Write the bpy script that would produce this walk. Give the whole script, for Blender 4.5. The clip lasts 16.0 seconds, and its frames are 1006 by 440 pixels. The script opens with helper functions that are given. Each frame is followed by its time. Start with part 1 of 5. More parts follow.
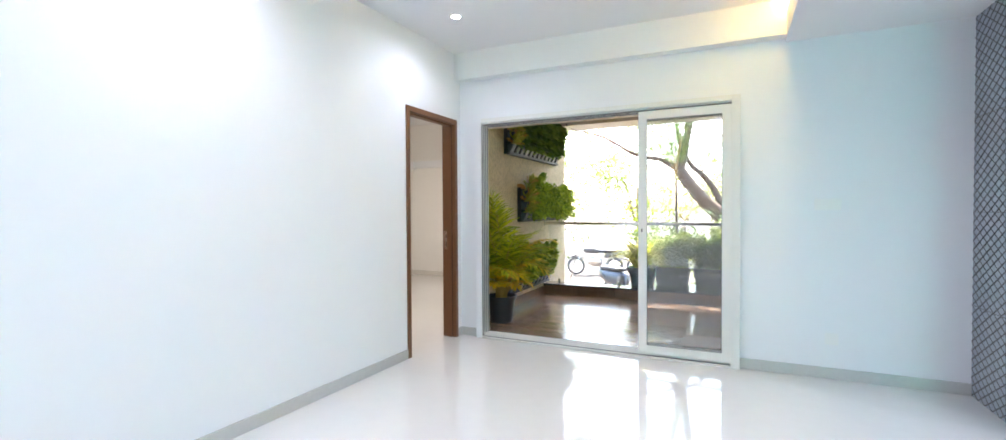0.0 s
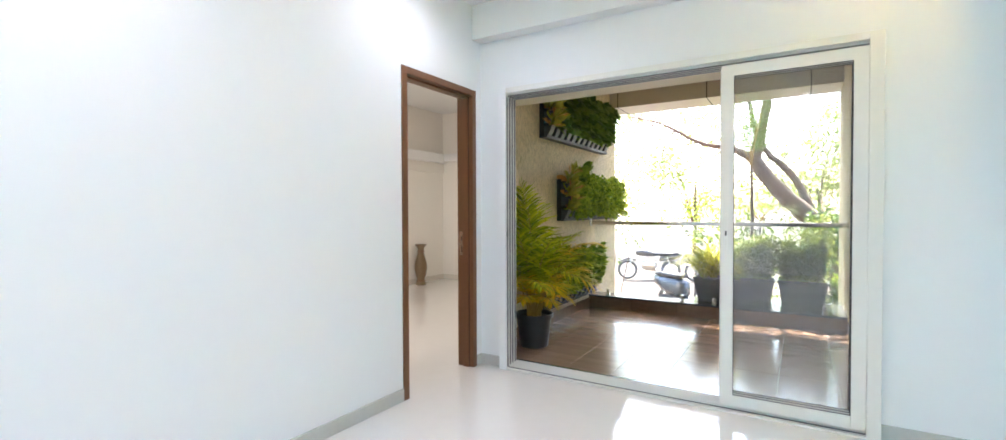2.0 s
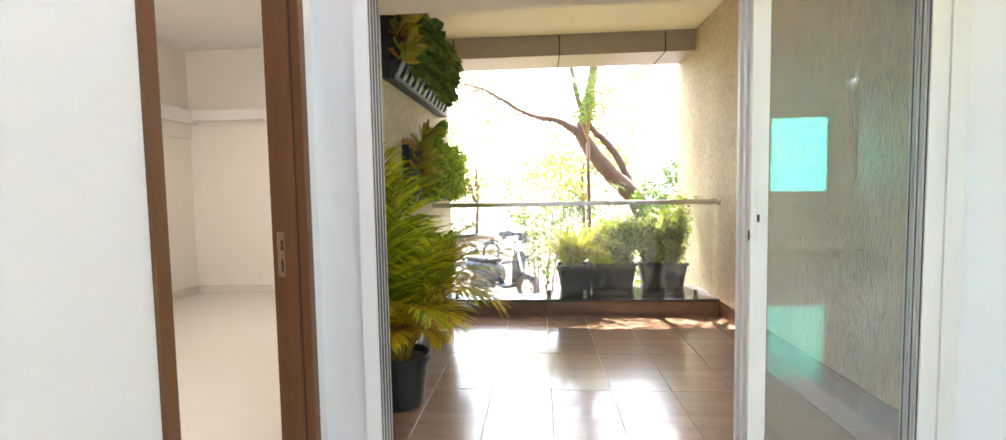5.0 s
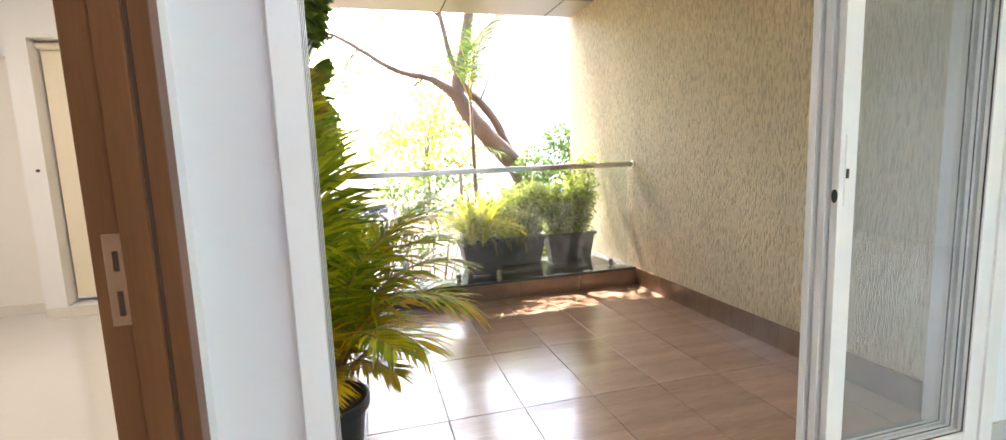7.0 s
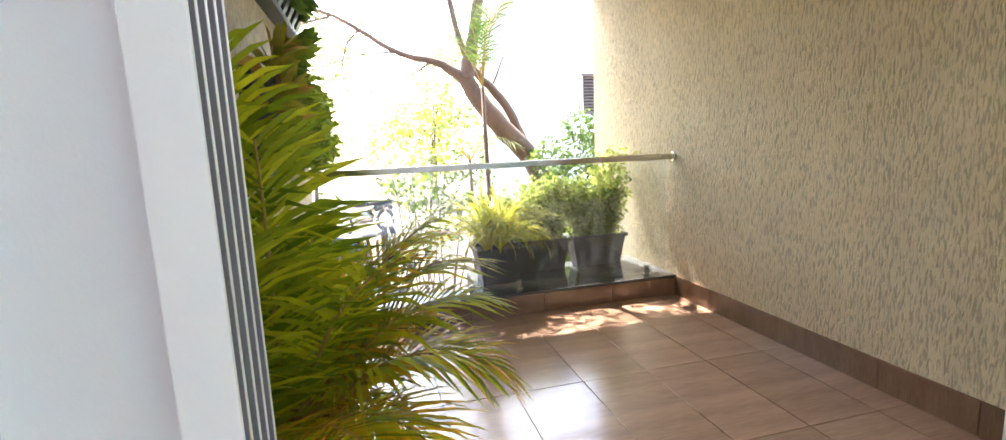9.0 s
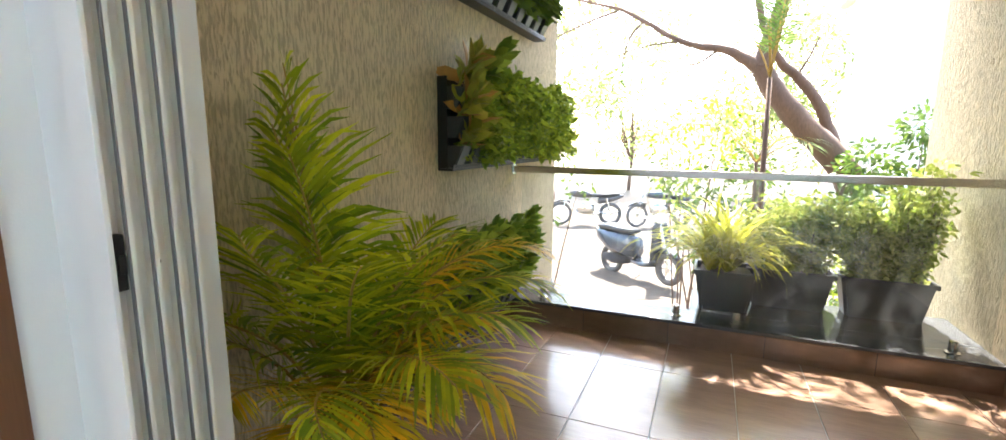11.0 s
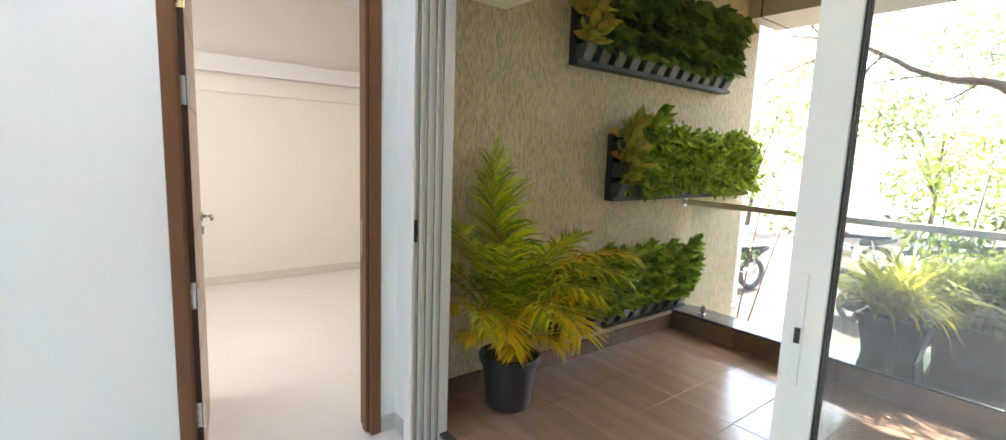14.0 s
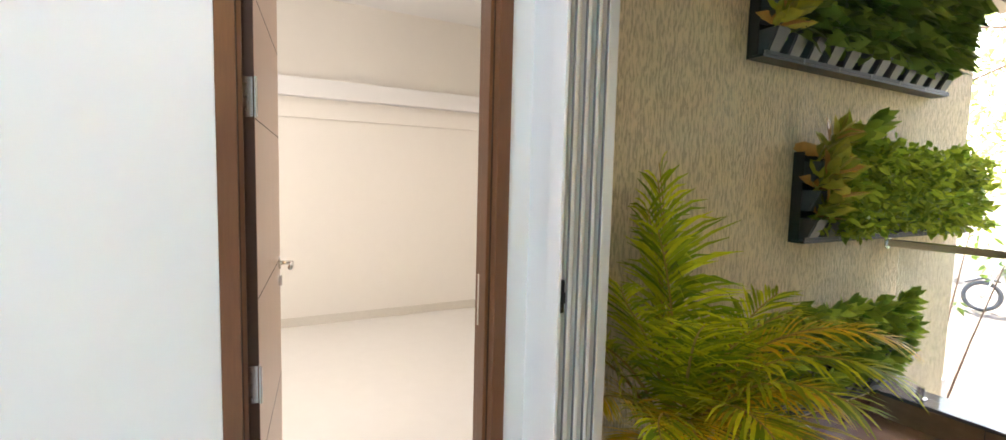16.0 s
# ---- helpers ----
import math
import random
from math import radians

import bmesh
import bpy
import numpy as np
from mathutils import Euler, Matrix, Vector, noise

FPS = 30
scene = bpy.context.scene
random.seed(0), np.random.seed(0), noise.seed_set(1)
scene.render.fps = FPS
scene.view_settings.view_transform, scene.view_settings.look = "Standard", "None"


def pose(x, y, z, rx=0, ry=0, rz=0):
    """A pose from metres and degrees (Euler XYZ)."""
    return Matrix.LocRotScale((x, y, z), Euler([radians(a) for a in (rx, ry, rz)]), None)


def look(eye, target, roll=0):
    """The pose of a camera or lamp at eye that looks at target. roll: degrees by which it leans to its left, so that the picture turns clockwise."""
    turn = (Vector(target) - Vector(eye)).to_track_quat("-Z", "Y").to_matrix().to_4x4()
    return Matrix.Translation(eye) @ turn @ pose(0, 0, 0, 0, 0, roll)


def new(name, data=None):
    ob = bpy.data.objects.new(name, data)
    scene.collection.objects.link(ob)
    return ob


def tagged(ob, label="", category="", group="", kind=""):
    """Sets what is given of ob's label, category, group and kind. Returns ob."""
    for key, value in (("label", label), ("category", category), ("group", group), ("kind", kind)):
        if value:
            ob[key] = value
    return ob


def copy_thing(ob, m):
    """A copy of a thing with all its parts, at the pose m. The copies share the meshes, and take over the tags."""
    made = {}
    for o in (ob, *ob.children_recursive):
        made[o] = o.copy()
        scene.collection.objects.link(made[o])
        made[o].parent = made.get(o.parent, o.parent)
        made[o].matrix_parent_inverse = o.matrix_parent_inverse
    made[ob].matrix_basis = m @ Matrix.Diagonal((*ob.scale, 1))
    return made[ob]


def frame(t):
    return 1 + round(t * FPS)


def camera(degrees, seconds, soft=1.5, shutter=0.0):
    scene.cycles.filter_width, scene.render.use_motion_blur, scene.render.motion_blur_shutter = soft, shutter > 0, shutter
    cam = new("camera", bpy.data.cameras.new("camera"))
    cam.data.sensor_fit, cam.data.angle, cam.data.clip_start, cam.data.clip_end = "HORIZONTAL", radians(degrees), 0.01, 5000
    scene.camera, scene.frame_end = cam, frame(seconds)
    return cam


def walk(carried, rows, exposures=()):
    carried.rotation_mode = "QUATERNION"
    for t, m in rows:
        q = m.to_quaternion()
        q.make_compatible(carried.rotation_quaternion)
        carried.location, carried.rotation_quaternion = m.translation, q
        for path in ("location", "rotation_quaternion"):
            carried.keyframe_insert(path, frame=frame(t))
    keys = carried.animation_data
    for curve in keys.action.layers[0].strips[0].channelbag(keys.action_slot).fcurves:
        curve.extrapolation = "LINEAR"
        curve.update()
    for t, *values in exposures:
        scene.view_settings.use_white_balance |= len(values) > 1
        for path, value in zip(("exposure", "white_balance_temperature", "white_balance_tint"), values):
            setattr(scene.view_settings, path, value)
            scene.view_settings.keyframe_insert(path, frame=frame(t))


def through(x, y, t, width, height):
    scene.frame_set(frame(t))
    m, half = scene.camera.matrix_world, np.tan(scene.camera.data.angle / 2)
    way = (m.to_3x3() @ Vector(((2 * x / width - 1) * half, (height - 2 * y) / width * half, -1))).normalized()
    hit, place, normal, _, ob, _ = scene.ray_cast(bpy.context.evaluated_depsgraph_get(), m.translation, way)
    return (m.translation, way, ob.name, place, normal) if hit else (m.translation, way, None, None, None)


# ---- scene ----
cam = camera(91.8, 16.0)
PATH = [
    (0, (0.182, 0.075, 1.275), (-0.681, 1.879, 1.237), -0.3),
    (0.5, (0.141, 0.347, 1.299), (-0.836, 2.091, 1.245), 0.1),
    (1, (0.061, 0.598, 1.24), (-0.979, 2.307, 1.208), -0.3),
    (1.5, (-0.004, 0.877, 1.285), (-1.074, 2.566, 1.237), 0.1),
    (2, (-0.168, 1.13, 1.243), (-1.207, 2.839, 1.204), -0.2),
    (2.5, (-0.376, 1.399, 1.263), (-1.322, 3.16, 1.202), 0.1),
    (3, (-0.567, 1.628, 1.275), (-1.382, 3.452, 1.194), -0.1),
    (3.5, (-0.783, 1.819, 1.262), (-1.444, 3.704, 1.176), -0.3),
    (4, (-1.012, 2.005, 1.252), (-1.506, 3.941, 1.158), -0.4),
    (4.2, (-1.099, 2.067, 1.253), (-1.525, 4.019, 1.156), -0.5),
    (6.5, (-1.878, 3.008, 1.187), (-1.516, 4.962, 0.962), -2.0),
    (7, (-1.985, 3.185, 1.195), (-1.469, 5.099, 0.935), -2.2),
    (7.5, (-2.034, 3.357, 1.193), (-1.408, 5.237, 0.922), -2.5),
    (8, (-2.039, 3.521, 1.197), (-1.354, 5.379, 0.917), -2.9),
    (8.2, (-2.047, 3.581, 1.2), (-1.342, 5.432, 0.918), -2.6),
    (10.3, (-1.486, 3.872, 1.264), (-1.816, 5.818, 0.942), -0.6),
    (10.5, (-1.415, 3.874, 1.285), (-1.862, 5.795, 0.952), 0.0),
    (11, (-1.194, 3.893, 1.281), (-1.963, 5.71, 0.956), 0.4),
    (11.5, (-1.005, 3.865, 1.302), (-2.068, 5.529, 0.984), 0.8),
    (12, (-0.801, 3.778, 1.371), (-2.128, 5.235, 1.026), 1.6),
    (12.5, (-0.686, 3.65, 1.358), (-2.113, 5.016, 1.044), 1.6),
    (13, (-0.502, 3.528, 1.392), (-1.985, 4.833, 1.079), 1.9),
    (13.5, (-0.309, 3.439, 1.408), (-1.84, 4.691, 1.113), 1.5),
    (14, (-0.196, 3.38, 1.42), (-1.76, 4.598, 1.152), 2.1),
    (14.5, (-0.213, 3.38, 1.429), (-1.815, 4.559, 1.225), 1.2),
    (15, (-0.35, 3.445, 1.463), (-2.026, 4.52, 1.275), 1.6),
    (15.5, (-0.632, 3.48, 1.435), (-2.358, 4.478, 1.272), 1.4),
    (16, (-0.947, 3.553, 1.41), (-2.704, 4.496, 1.244), 1.4),
]
walk(cam, [(t, look(eye, target, roll)) for t, eye, target, roll in PATH],
     exposures=[(0, 3.44, 6200, 15), (2, 3.42, 6350, 15), (4, 3.50, 6850, 15), (6.5, 3.62, 6700, 15), (8, 3.60, 6650, 15), (10.5, 3.38, 6350, 13), (12.5, 3.38, 6350, 12), (14.5, 3.46, 6450, 14), (16, 3.54, 6600, 15)])

# ---- world, sun, lights ----
SUN_WAY = Vector((-0.03, 1.0, 1.48)).normalized()      # towards the sun
world = bpy.data.worlds.new("sky")
scene.world = world
world.use_nodes = True
wn = world.node_tree.nodes
sky = wn.new("ShaderNodeTexSky")
sky.sky_type, sky.sun_disc = "NISHITA", False
sky.sun_elevation = math.asin(SUN_WAY.z)
sky.sun_rotation = math.atan2(SUN_WAY.x, SUN_WAY.y)
sky.dust_density, sky.air_density = 2.5, 1.2
world.node_tree.links.new(sky.outputs[0], wn["Background"].inputs[0])
wn["Background"].inputs[1].default_value = 0.15


def lamp(name, kind, m, energy, colour, **more):
    data = bpy.data.lights.new(name, kind)
    data.energy, data.color = energy, colour
    if kind == "SUN":
        data.angle = radians(more["angle"])
    elif kind == "AREA":
        data.shape, data.size, data.size_y = "RECTANGLE", more["size"][0], more["size"][1]
    elif kind == "SPOT":
        data.spot_size, data.spot_blend, data.shadow_soft_size = radians(more["cone"]), 0.9, more.get("soft", 0.04)
    ob = new(name, data)
    ob.matrix_world = m
    return ob


lamp("sun", "SUN", look(SUN_WAY * 30, (0, 0, 0)), 4.8, (1.0, 0.93, 0.82), angle=0.6)
# the living room's ceiling downlights, bedroom ceiling lights, and an added bedroom fill lamp
DOWNLIGHTS = [(-1.87, 3.5), (-1.87, 1.6), (-1.87, -0.3), (-0.1, 1.6), (-0.1, -0.3), (-1.0, -2.0)]
# unseen lights added to brighten the east side and its reflection in the glass
EAST_FILL_LIGHTS = [(2.6, 3.4), (2.6, 1.6), (2.6, -0.2), (1.1, 0.6)]
for dx, dy in DOWNLIGHTS:
    lamp("downlight_glow", "SPOT", look((dx, dy, 2.835), (dx, dy, 0)), 3.7 if dy > 3 else 5.9, (0.83, 0.85, 1.0), cone=165)
for dx, dy in EAST_FILL_LIGHTS:
    lamp("downlight_glow", "SPOT", look((dx, dy, 2.545), (dx, dy, 0)), 7.7, (0.83, 0.845, 1.0), cone=165)
for dy in (4.2, 6.6):
    lamp("bedroom_ceiling_glow", "SPOT", look((-4.0, dy, 2.98), (-4.0, dy, 0)), 11.6, (1.0, 0.92, 0.82), cone=170, soft=0.3)
# unseen fill lamp added by the windowless south wall to brighten the bedroom
lamp("bedroom_fill_light", "AREA", look((-4.1, 2.15, 1.6), (-4.1, 6.0, 1.3)), 4, (1.0, 0.93, 0.82), size=(1.8, 1.5))

# ---- materials ----


def material(name, colour, rough=0.5, metal=0.0, vary=0.08, scale=6.0, bump=0.0, bump_scale=60.0, coat=0.0, stretch=(1, 1, 1), specular=0.5, per=None, per_amount=0.0):
    """A principled surface whose colour wanders at two scales, with fine relief. per: 'object' or 'island' varies piece from piece."""
    m = bpy.data.materials.new(name)
    m.use_nodes = True
    n, l = m.node_tree.nodes, m.node_tree.links
    b = n["Principled BSDF"]
    b.inputs["Roughness"].default_value, b.inputs["Metallic"].default_value = rough, metal
    b.inputs["Specular IOR Level"].default_value, b.inputs["Coat Weight"].default_value = specular, coat
    b.inputs["Coat Roughness"].default_value = 0.06
    tc, mp = n.new("ShaderNodeTexCoord"), n.new("ShaderNodeMapping")
    mp.inputs["Scale"].default_value = stretch
    l.new(tc.outputs["Object"], mp.inputs["Vector"])
    big, small = n.new("ShaderNodeTexNoise"), n.new("ShaderNodeTexNoise")
    big.inputs["Scale"].default_value, small.inputs["Scale"].default_value = scale * 0.3, scale * 4
    big.inputs["Detail"].default_value, small.inputs["Detail"].default_value = 3, 4
    for t in (big, small):
        l.new(mp.outputs["Vector"], t.inputs["Vector"])
    mix = n.new("ShaderNodeMath")
    mix.operation = "ADD"
    l.new(big.outputs["Fac"], mix.inputs[0])
    l.new(small.outputs["Fac"], mix.inputs[1])
    value = mix.outputs[0]
    if per:
        src = n.new("ShaderNodeObjectInfo" if per == "object" else "ShaderNodeNewGeometry")
        out = src.outputs["Random" if per == "object" else "Random Per Island"]
        k, a = n.new("ShaderNodeMath"), n.new("ShaderNodeMath")
        k.operation, a.operation = "MULTIPLY_ADD", "ADD"
        k.inputs[1].default_value, k.inputs[2].default_value = per_amount, -per_amount / 2
        l.new(out, k.inputs[0])
        l.new(k.outputs[0], a.inputs[0])
        l.new(value, a.inputs[1])
        value = a.outputs[0]
    ramp = n.new("ShaderNodeMapRange")
    ramp.inputs["From Min"].default_value, ramp.inputs["From Max"].default_value = 0.5, 1.5
    ramp.inputs["To Min"].default_value, ramp.inputs["To Max"].default_value = 1 - vary, 1 + vary
    ramp.clamp = False
    l.new(value, ramp.inputs["Value"])
    tint = n.new("ShaderNodeVectorMath")
    tint.operation = "SCALE"
    tint.inputs[0].default_value = colour
    l.new(ramp.outputs[0], tint.inputs["Scale"])
    l.new(tint.outputs[0], b.inputs["Base Color"])
    if bump:
        bt, bn = n.new("ShaderNodeTexNoise"), n.new("ShaderNodeBump")
        bt.inputs["Scale"].default_value, bt.inputs["Detail"].default_value = bump_scale, 5
        l.new(mp.outputs["Vector"], bt.inputs["Vector"])
        l.new(bt.outputs["Fac"], bn.inputs["Height"])
        bn.inputs["Strength"].default_value, bn.inputs["Distance"].default_value = bump, 0.004
        l.new(bn.outputs[0], b.inputs["Normal"])
    return m


def leaf_material(name, dark, light, rough=0.4, through=0.35, accent=None, accent_share=0.0):
    """Leaves: each leaf its own mix of two greens, some with an accent colour, and light passing through."""
    m = bpy.data.materials.new(name)
    m.use_nodes = True
    n, l = m.node_tree.nodes, m.node_tree.links
    b, out = n["Principled BSDF"], n["Material Output"]
    geo = n.new("ShaderNodeNewGeometry")
    ramp = n.new("ShaderNodeValToRGB")
    e = ramp.color_ramp.elements
    e[0].color, e[1].color = (*dark, 1), (*light, 1)
    e[1].position = 1.0 - accent_share
    if accent:
        x = e.new(min(1.0, 1.02 - accent_share))
        x.color = (*accent, 1)
    l.new(geo.outputs["Random Per Island"], ramp.inputs["Fac"])
    tc, ns = n.new("ShaderNodeTexCoord"), n.new("ShaderNodeTexNoise")
    ns.inputs["Scale"].default_value = 30
    l.new(tc.outputs["Object"], ns.inputs["Vector"])
    r = n.new("ShaderNodeMapRange")
    r.inputs["To Min"].default_value, r.inputs["To Max"].default_value = 0.7, 1.3
    l.new(ns.outputs["Fac"], r.inputs["Value"])
    v = n.new("ShaderNodeVectorMath")
    v.operation = "SCALE"
    l.new(ramp.outputs["Color"], v.inputs[0])
    l.new(r.outputs[0], v.inputs["Scale"])
    l.new(v.outputs[0], b.inputs["Base Color"])
    b.inputs["Roughness"].default_value, b.inputs["Specular IOR Level"].default_value = rough, 0.3
    t, mx = n.new("ShaderNodeBsdfTranslucent"), n.new("ShaderNodeMixShader")
    l.new(v.outputs[0], t.inputs["Color"])
    mx.inputs[0].default_value = through
    l.new(b.outputs[0], mx.inputs[1])
    l.new(t.outputs[0], mx.inputs[2])
    l.new(mx.outputs[0], out.inputs["Surface"])
    return m


def glass_material(name, tint, rough=0.0, gloss=1.0, film_share=0.03):
    """A thin clear pane: straight through, with the mirror reflection that Fresnel gives and a pale film that veils the
    view.
    """
    m = bpy.data.materials.new(name)
    m.use_nodes = True
    n, l = m.node_tree.nodes, m.node_tree.links
    n.remove(n["Principled BSDF"])
    clear, shine, mx, fr = n.new("ShaderNodeBsdfTransparent"), n.new("ShaderNodeBsdfGlossy"), n.new("ShaderNodeMixShader"), n.new("ShaderNodeLayerWeight")
    clear.inputs["Color"].default_value = (*tint, 1)
    shine.inputs["Roughness"].default_value = rough
    fr.inputs["Blend"].default_value = 0.5
    p, k = n.new("ShaderNodeMath"), n.new("ShaderNodeMath")
    p.operation, p.inputs[1].default_value = "POWER", 4.0
    k.operation, k.use_clamp = "MULTIPLY_ADD", True
    k.inputs[1].default_value, k.inputs[2].default_value = 0.9, 0.042 * gloss
    l.new(fr.outputs["Facing"], p.inputs[0])
    l.new(p.outputs[0], k.inputs[0])
    l.new(k.outputs[0], mx.inputs[0])
    l.new(clear.outputs[0], mx.inputs[1])
    l.new(shine.outputs[0], mx.inputs[2])
    film, lit, back, veil = n.new("ShaderNodeMixShader"), n.new("ShaderNodeBsdfDiffuse"), n.new("ShaderNodeBsdfTranslucent"), n.new("ShaderNodeMixShader")
    for node in (lit, back):
        node.inputs["Color"].default_value = (0.85, 0.86, 0.84, 1)
    film.inputs[0].default_value = 0.6
    l.new(lit.outputs[0], film.inputs[1])
    l.new(back.outputs[0], film.inputs[2])
    tc, ns, rg = n.new("ShaderNodeTexCoord"), n.new("ShaderNodeTexNoise"), n.new("ShaderNodeMapRange")
    ns.inputs["Scale"].default_value = 2.5
    ns.inputs["Detail"].default_value = 5
    rg.inputs["To Min"].default_value, rg.inputs["To Max"].default_value = film_share * 0.6, film_share * 1.4
    l.new(tc.outputs["Object"], ns.inputs["Vector"])
    l.new(ns.outputs["Fac"], rg.inputs["Value"])
    l.new(rg.outputs[0], veil.inputs[0])
    l.new(mx.outputs[0], veil.inputs[1])
    l.new(film.outputs[0], veil.inputs[2])
    l.new(veil.outputs[0], n["Material Output"].inputs["Surface"])
    return m


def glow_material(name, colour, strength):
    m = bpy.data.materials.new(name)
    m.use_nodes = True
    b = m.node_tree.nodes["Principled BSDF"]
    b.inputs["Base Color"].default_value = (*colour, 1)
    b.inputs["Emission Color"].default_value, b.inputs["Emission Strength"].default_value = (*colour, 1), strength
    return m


def rustic_plaster(name, colour):
    """Sand-coloured wall plaster combed into uneven upright grooves."""
    m = bpy.data.materials.new(name)
    m.use_nodes = True
    n, l = m.node_tree.nodes, m.node_tree.links
    b = n["Principled BSDF"]
    b.inputs["Roughness"].default_value = 0.75
    tc, mp = n.new("ShaderNodeTexCoord"), n.new("ShaderNodeMapping")
    mp.inputs["Scale"].default_value = (1, 1, 0.2)
    l.new(tc.outputs["Object"], mp.inputs["Vector"])
    warp = n.new("ShaderNodeTexNoise")
    warp.inputs["Scale"].default_value = 9
    l.new(mp.outputs[0], warp.inputs["Vector"])
    groove, fine, patch = n.new("ShaderNodeTexNoise"), n.new("ShaderNodeTexNoise"), n.new("ShaderNodeTexNoise")
    groove.inputs["Scale"].default_value, groove.inputs["Detail"].default_value, groove.inputs["Distortion"].default_value = 105, 2.5, 0.5
    fine.inputs["Scale"].default_value, fine.inputs["Detail"].default_value = 260, 3
    patch.inputs["Scale"].default_value = 2.2
    l.new(mp.outputs[0], groove.inputs["Vector"])
    l.new(tc.outputs["Object"], fine.inputs["Vector"])
    l.new(tc.outputs["Object"], patch.inputs["Vector"])
    cut = n.new("ShaderNodeMapRange")
    cut.inputs["From Min"].default_value, cut.inputs["From Max"].default_value = 0.38, 0.56
    l.new(groove.outputs["Fac"], cut.inputs["Value"])
    ramp = n.new("ShaderNodeValToRGB")
    e = ramp.color_ramp.elements
    # groove bottoms get a darker colour, painting in the shade of the relief
    e[0].color = (*[c * 0.66 for c in colour], 1)
    e[1].color = (*colour, 1)
    l.new(cut.outputs[0], ramp.inputs["Fac"])
    pr = n.new("ShaderNodeMapRange")
    pr.inputs["To Min"].default_value, pr.inputs["To Max"].default_value = 0.85, 1.15
    l.new(patch.outputs["Fac"], pr.inputs["Value"])
    v = n.new("ShaderNodeVectorMath")
    v.operation = "SCALE"
    l.new(ramp.outputs["Color"], v.inputs[0])
    l.new(pr.outputs[0], v.inputs["Scale"])
    l.new(v.outputs[0], b.inputs["Base Color"])
    add, bp = n.new("ShaderNodeMath"), n.new("ShaderNodeBump")
    add.operation = "MULTIPLY_ADD"
    add.inputs[1].default_value = 0.25
    l.new(fine.outputs["Fac"], add.inputs[0])
    l.new(cut.outputs[0], add.inputs[2])
    l.new(add.outputs[0], bp.inputs["Height"])
    bp.inputs["Strength"].default_value, bp.inputs["Distance"].default_value = 0.9, 0.006
    l.new(bp.outputs[0], b.inputs["Normal"])
    return m


def wood_tile(name, colour, rough):
    """Brown glazed tile with a printed wood grain that runs across it."""
    m = material(name, colour, rough=rough, vary=0.35, scale=5.0, stretch=(0.5, 7, 1), bump=0.12, bump_scale=9, specular=0.6, coat=0.35, per="object", per_amount=0.35)
    return m


M_WHITE = material("white_wall_paint", (0.80, 0.81, 0.83), rough=0.55, vary=0.012, scale=3, bump=0.08, bump_scale=220)
M_CEIL = material("white_ceiling_paint", (0.80, 0.80, 0.80), rough=0.7, vary=0.012, scale=3, bump=0.05, bump_scale=200)
M_CREAM = material("cream_wall_paint", (0.82, 0.79, 0.74), rough=0.6, vary=0.015, scale=3, bump=0.08, bump_scale=220)
M_FLOOR = material("polished_white_tile", (0.74, 0.73, 0.71), rough=0.06, vary=0.03, scale=2.5, specular=0.8, coat=0.5)
M_SKIRT = material("grey_white_skirting_tile", (0.52, 0.52, 0.50), rough=0.25, vary=0.06, scale=8)
M_SKIRT_CREAM = material("cream_skirting_tile", (0.70, 0.665, 0.60), rough=0.25, vary=0.06, scale=8)
M_PLASTER = rustic_plaster("combed_sand_plaster", (0.70, 0.575, 0.37))
M_SOFFIT = material("cream_soffit_paint", (0.84, 0.78, 0.63), rough=0.7, vary=0.03, scale=2, bump=0.08, bump_scale=150)
M_TILE = wood_tile("brown_wood_look_tile", (0.27, 0.172, 0.118), 0.2)
M_TILE_SKIRT = wood_tile("brown_wood_look_skirting", (0.18, 0.105, 0.064), 0.25)
M_GROUT = material("pale_grout", (0.42, 0.38, 0.33), rough=0.8, vary=0.1, scale=30)
M_GRANITE = material("dark_granite", (0.06, 0.062, 0.066), rough=0.14, vary=0.35, scale=60)
M_ALU = material("white_coated_aluminium", (0.75, 0.74, 0.71), rough=0.35, vary=0.03, scale=6)
M_ALU_DARK = material("black_brush_seal", (0.035, 0.035, 0.04), rough=0.8, vary=0.2, scale=80)
M_SEAL = material("grey_seal_and_fin_shade", (0.17, 0.165, 0.18), rough=0.9, vary=0.15, scale=80)
M_STEEL = material("brushed_steel", (0.70, 0.67, 0.61), rough=0.16, metal=1.0, vary=0.06, scale=30, stretch=(0.1, 1, 1))
M_CHROME = material("satin_chrome", (0.62, 0.61, 0.58), rough=0.22, metal=1.0, vary=0.05, scale=20)
M_BLACK = material("black_plastic", (0.018, 0.019, 0.021), rough=0.42, vary=0.25, scale=14, bump=0.08, bump_scale=90)
M_POT = material("dark_grey_plastic_pot", (0.028, 0.031, 0.036), rough=0.4, vary=0.25, scale=10, bump=0.08, bump_scale=60)
M_FRAME_WOOD = material("brown_veneer_door_frame", (0.16, 0.066, 0.026), rough=0.4, vary=0.22, scale=5, stretch=(9, 9, 0.6), bump=0.08, bump_scale=12)
M_LEAF_WOOD = material("peach_laminate", (0.50, 0.32, 0.22), rough=0.3, vary=0.1, scale=4, stretch=(8, 8, 0.6))
M_GROOVE = material("dark_groove", (0.06, 0.03, 0.018), rough=0.7, vary=0.1)
M_GLASS = glass_material("clear_pane", (0.975, 0.985, 0.98), 0.0, 0.8, 0.012)
M_GLASS_RAIL = glass_material("clear_rail_glass", (0.95, 0.975, 0.98), 0.0, 1.2, 0.01)
